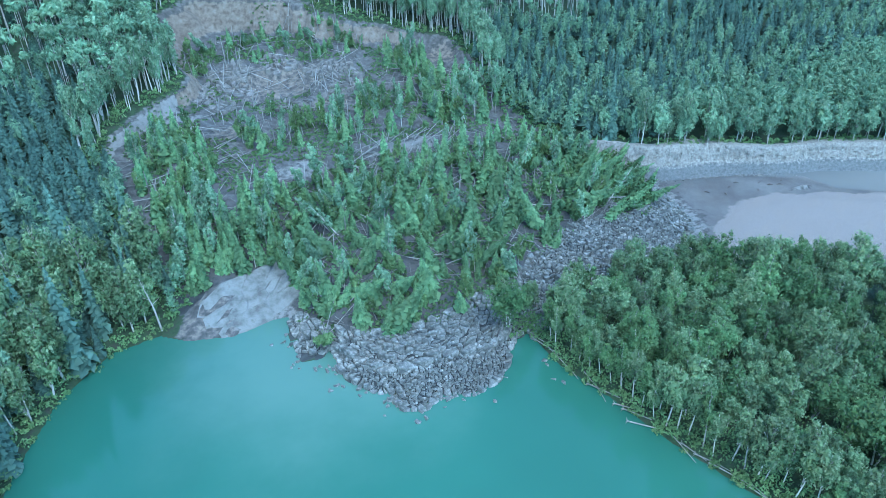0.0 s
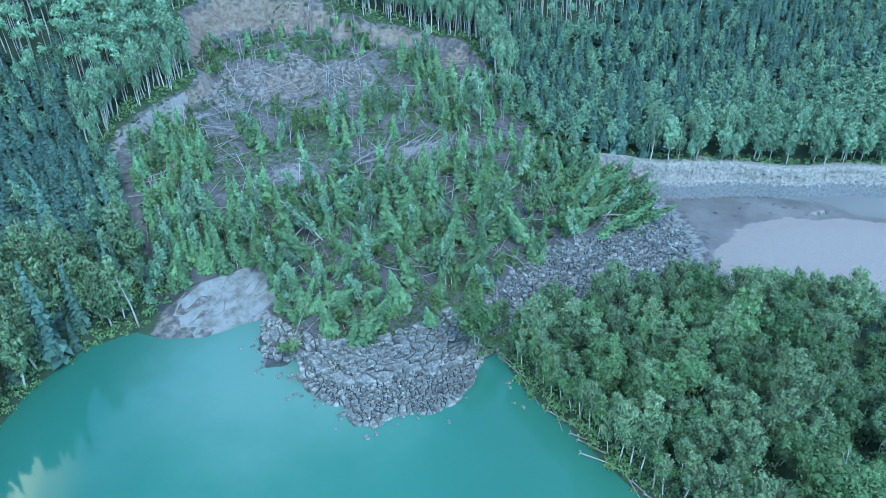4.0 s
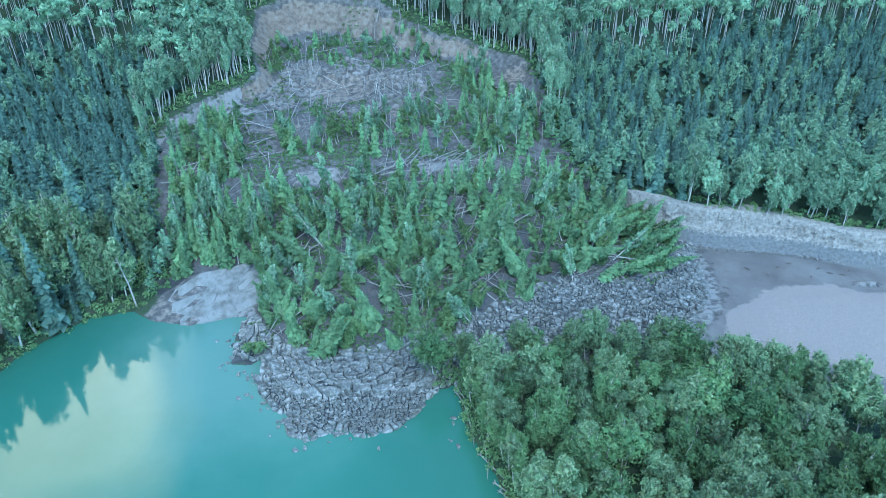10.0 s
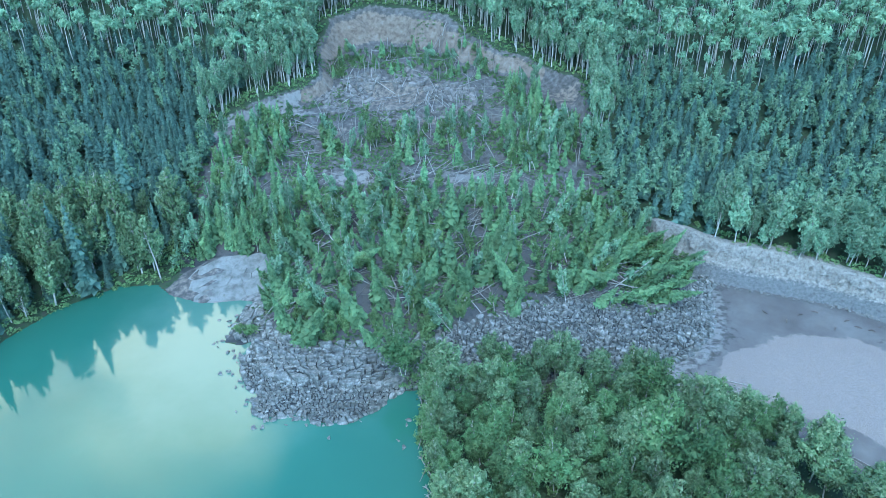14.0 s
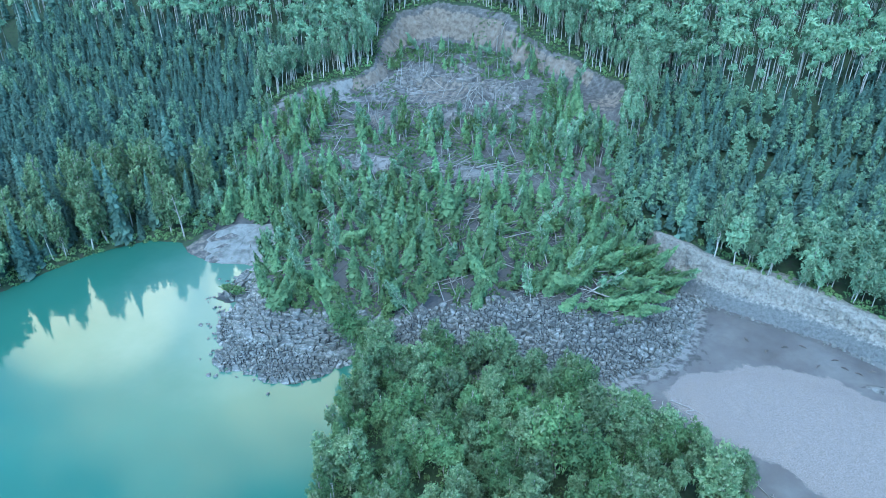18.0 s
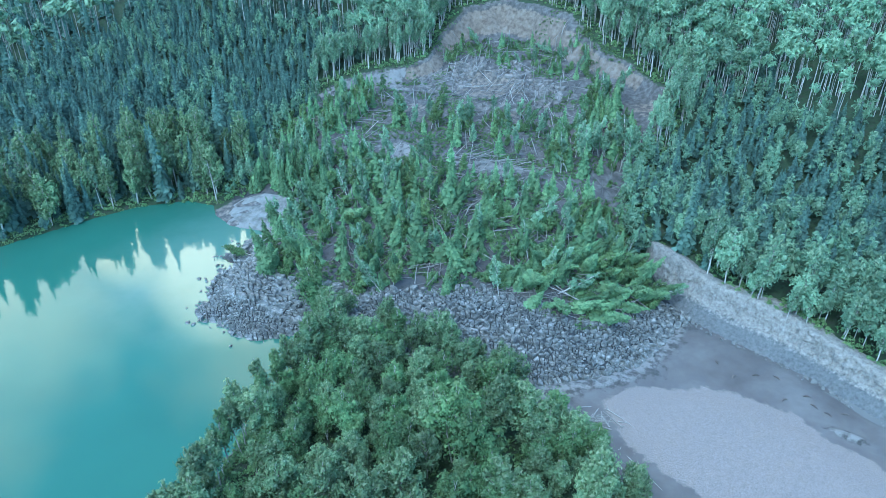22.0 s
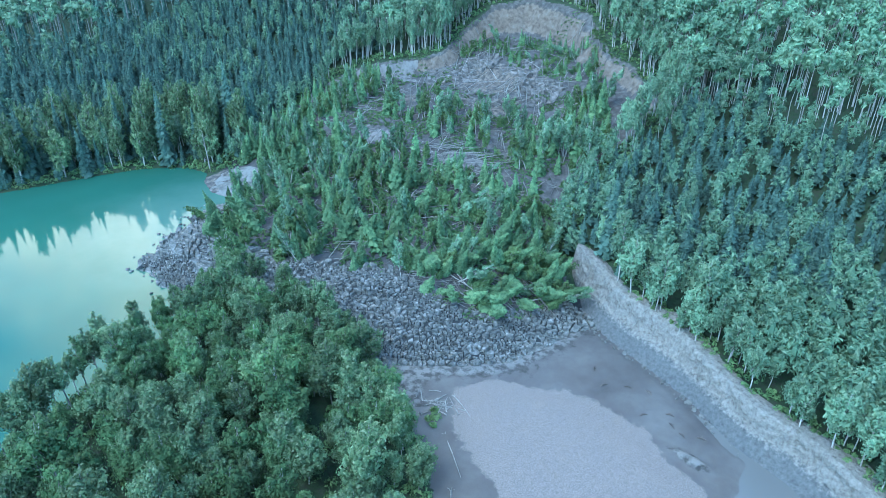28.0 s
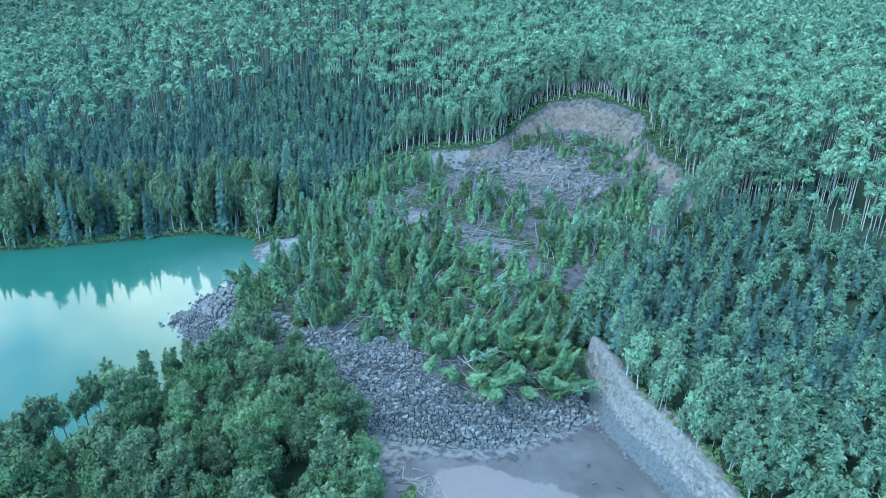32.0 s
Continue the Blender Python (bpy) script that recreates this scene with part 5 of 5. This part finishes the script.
def driftwood(x, y, az, kind, label, group, lift=0.12, water=None):
    ob = tagged(new("driftwood_log", drift[kind]), label, "driftwood", group)
    z = max(float(height(x, y)[0]), water if water is not None else -9.0)
    ob.matrix_basis = Matrix.Translation((x, y, z + lift)) @ Matrix.Rotation(az, 4, "Z") @ Matrix.Rotation(r2.normal() * 0.03, 4, "Y")


for x, y, az, kind in ((72.6, -47.2, -0.62, 2), (82.5, -58.3, -0.75, 1), (79.0, -55.5, -0.9, 0), (61.5, -38.0, 0.6, 0), (63.0, -38.8, 1.9, 3), (60.6, -39.5, 0.1, 3),
                       (64.5, -37.0, 2.6, 0), (66.0, -36.2, -0.4, 3), (62.2, -40.6, 1.2, 0)):
    driftwood(x, y, az, kind, "stranded driftwood log with a root stub on the gravel", "driftwood on the river bed")
sunk = [mesh_from("driftwood_log", *join([tube([(-0.8, 0, -0.1), (0, 0.15 * i, 0.12), (0.9, 0, -0.05)], [0.16, 0.2, 0.06], 6), tube([(-0.2, 0, 0.1), (0.1, 0.5 - 0.4 * i, 0.25)], [0.09, 0.03], 5)]), M_BARK_DARK, True) for i in range(3)]
heap = [mesh_from("driftwood_log", *tube([(-L / 2, 0, 0), (0, 0.06, 0.05), (L / 2, 0, 0)], [0.14, 0.12, 0.07], 6), M_LOG, True) for L in (1.6, 2.4, 3.4)]
for i in range(16):
    x, y = 62.5 + r2.normal() * 1.9, -38.2 + r2.normal() * 1.2
    ob = tagged(new("driftwood_log", heap[i % 3]), "short pale broken log in a pile beside the spit", "driftwood", "log pile beside the spit")
    ob.matrix_basis = Matrix.Translation((x, y, float(height(x, y)[0]) + 0.1)) @ Matrix.Rotation(r2.uniform(0, 3.14), 4, "Z") @ Matrix.Rotation(r2.normal() * 0.06, 4, "Y")
for x, y, az, kind in ((92, -8.5, -0.5, 0), (98, -12, 0.2, 1), (84, -12.5, 1.1, 2), (88, -9.8, 0.3, 1), (99.5, -14.5, -0.6, 0), (102, -15.8, -0.5, 2), (94, -15.2, 0.9, 1), (80, -9, 2.0, 2), (105, -14, 0.2, 0)):
    ob = tagged(new("driftwood_log", sunk[kind]), "dark half-buried driftwood stub on the wet mud flat", "driftwood", "driftwood on the mud flat")
    ob.matrix_basis = Matrix.Translation((x, y, float(height(x, y)[0]) + 0.08)) @ Matrix.Rotation(az, 4, "Z")
for k in range(16):
    t = k / 15
    y = -43 - 52 * t
    x = float(np.interp(-y, [40, 52, 64, 76, 91, 112], [-1, -1, 2, 4, 8, 16])) + r2.normal() * 0.35 + 0.3
    driftwood(x, y, -1.35 + r2.normal() * 0.25, r2.randint(4), "grey driftwood log along the lake shore of the spit", "driftwood on the lake shore", 0.1, 0.0)

# heap of uprooted brush where the spit meets the gravel
hv, hq = shrubs(RNG, np.array([62.5, 64.0, 63.2, 65.0]), np.array([-40.5, -41.8, -43.0, -43.8]), height(np.array([62.5, 64.0, 63.2, 65.0]), np.array([-40.5, -41.8, -43.0, -43.8])),
                np.array([0.9, 1.1, 0.8, 0.7]), 90, 0.3)
tagged(new("stranded_brush", mesh_from("stranded_brush", hv, hq, M_FADED)), "uprooted yellow-green brush stranded on the gravel", "brush")

# standing stubs of broken trunks
stub_kinds = []
for i in range(4):
    h = RNG.uniform(3.5, 8)
    v, q = tube([(0, 0, -0.5), (RNG.normal() * 0.1, RNG.normal() * 0.1, h * 0.6), (RNG.normal() * 0.3, 0, h)], [0.17, 0.13, 0.06], 6)
    stub_kinds.append(mesh_from("broken_trunk", v, q, M_LOG, True))
for zone, n in (((-40, 42, 44, 66), 45), ((-45, 30, 66, 122), 55), ((-40, 40, -10, 32), 40), ((-75, -45, 25, 70), 25), ((20, 46, 60, 98), 20)):
    for x, y in slide_points(n, zone, r2):
        ob = tagged(new("broken_trunk", stub_kinds[r2.randint(4)]), "bare broken white trunk standing on the slide", "tree trunk", "broken trunks on the slide")
        ob.matrix_basis = Matrix.Translation((x, y, float(height(x, y)[0]))) @ Matrix.Rotation(r2.uniform(0, 6.28), 4, "Z") @ Matrix.Rotation(abs(r2.normal()) * 0.3, 4, "Y")

# pale clods fallen from the cut bank and flecks of pale clay on the flats
clods = []
for i in range(4):
    a = np.arange(6) * math.pi / 3 + RNG.uniform(-0.3, 0.3, 6)
    c, bv, bf = block(RNG, np.stack([0.5 * np.cos(a), 0.4 * np.sin(a)], 1) * RNG.uniform(0.7, 1.3, (6, 1)), 0, RNG.uniform(0.25, 0.5), 0.3)
    bv[:, 2] = np.maximum(bv[:, 2], -0.3)
    clods.append(mesh_from("clay_clod", bv, bf, M_SLAB))
for i in range(70):
    u = r2.rand()
    x = 66 + 46 * u
    y = float(np.interp(x, [66, 70.5, 77, 84, 92, 99, 105, 112], [9.6, 6.0, 2.6, 0.4, -2.4, -5.2, -9, -12.5])) - abs(r2.normal()) * 1.1
    k = r2.uniform(0.35, 1.0)
    ob = tagged(new("clay_clod", clods[i % 4]), "pale clay clod fallen from the cut bank", "clod", "clods below the bank")
    ob.matrix_basis = Matrix.Translation((x, y, float(height(x, y)[0]))) @ Matrix.Rotation(r2.uniform(0, 6.28), 4, "Z") @ Matrix.Scale(k, 4)
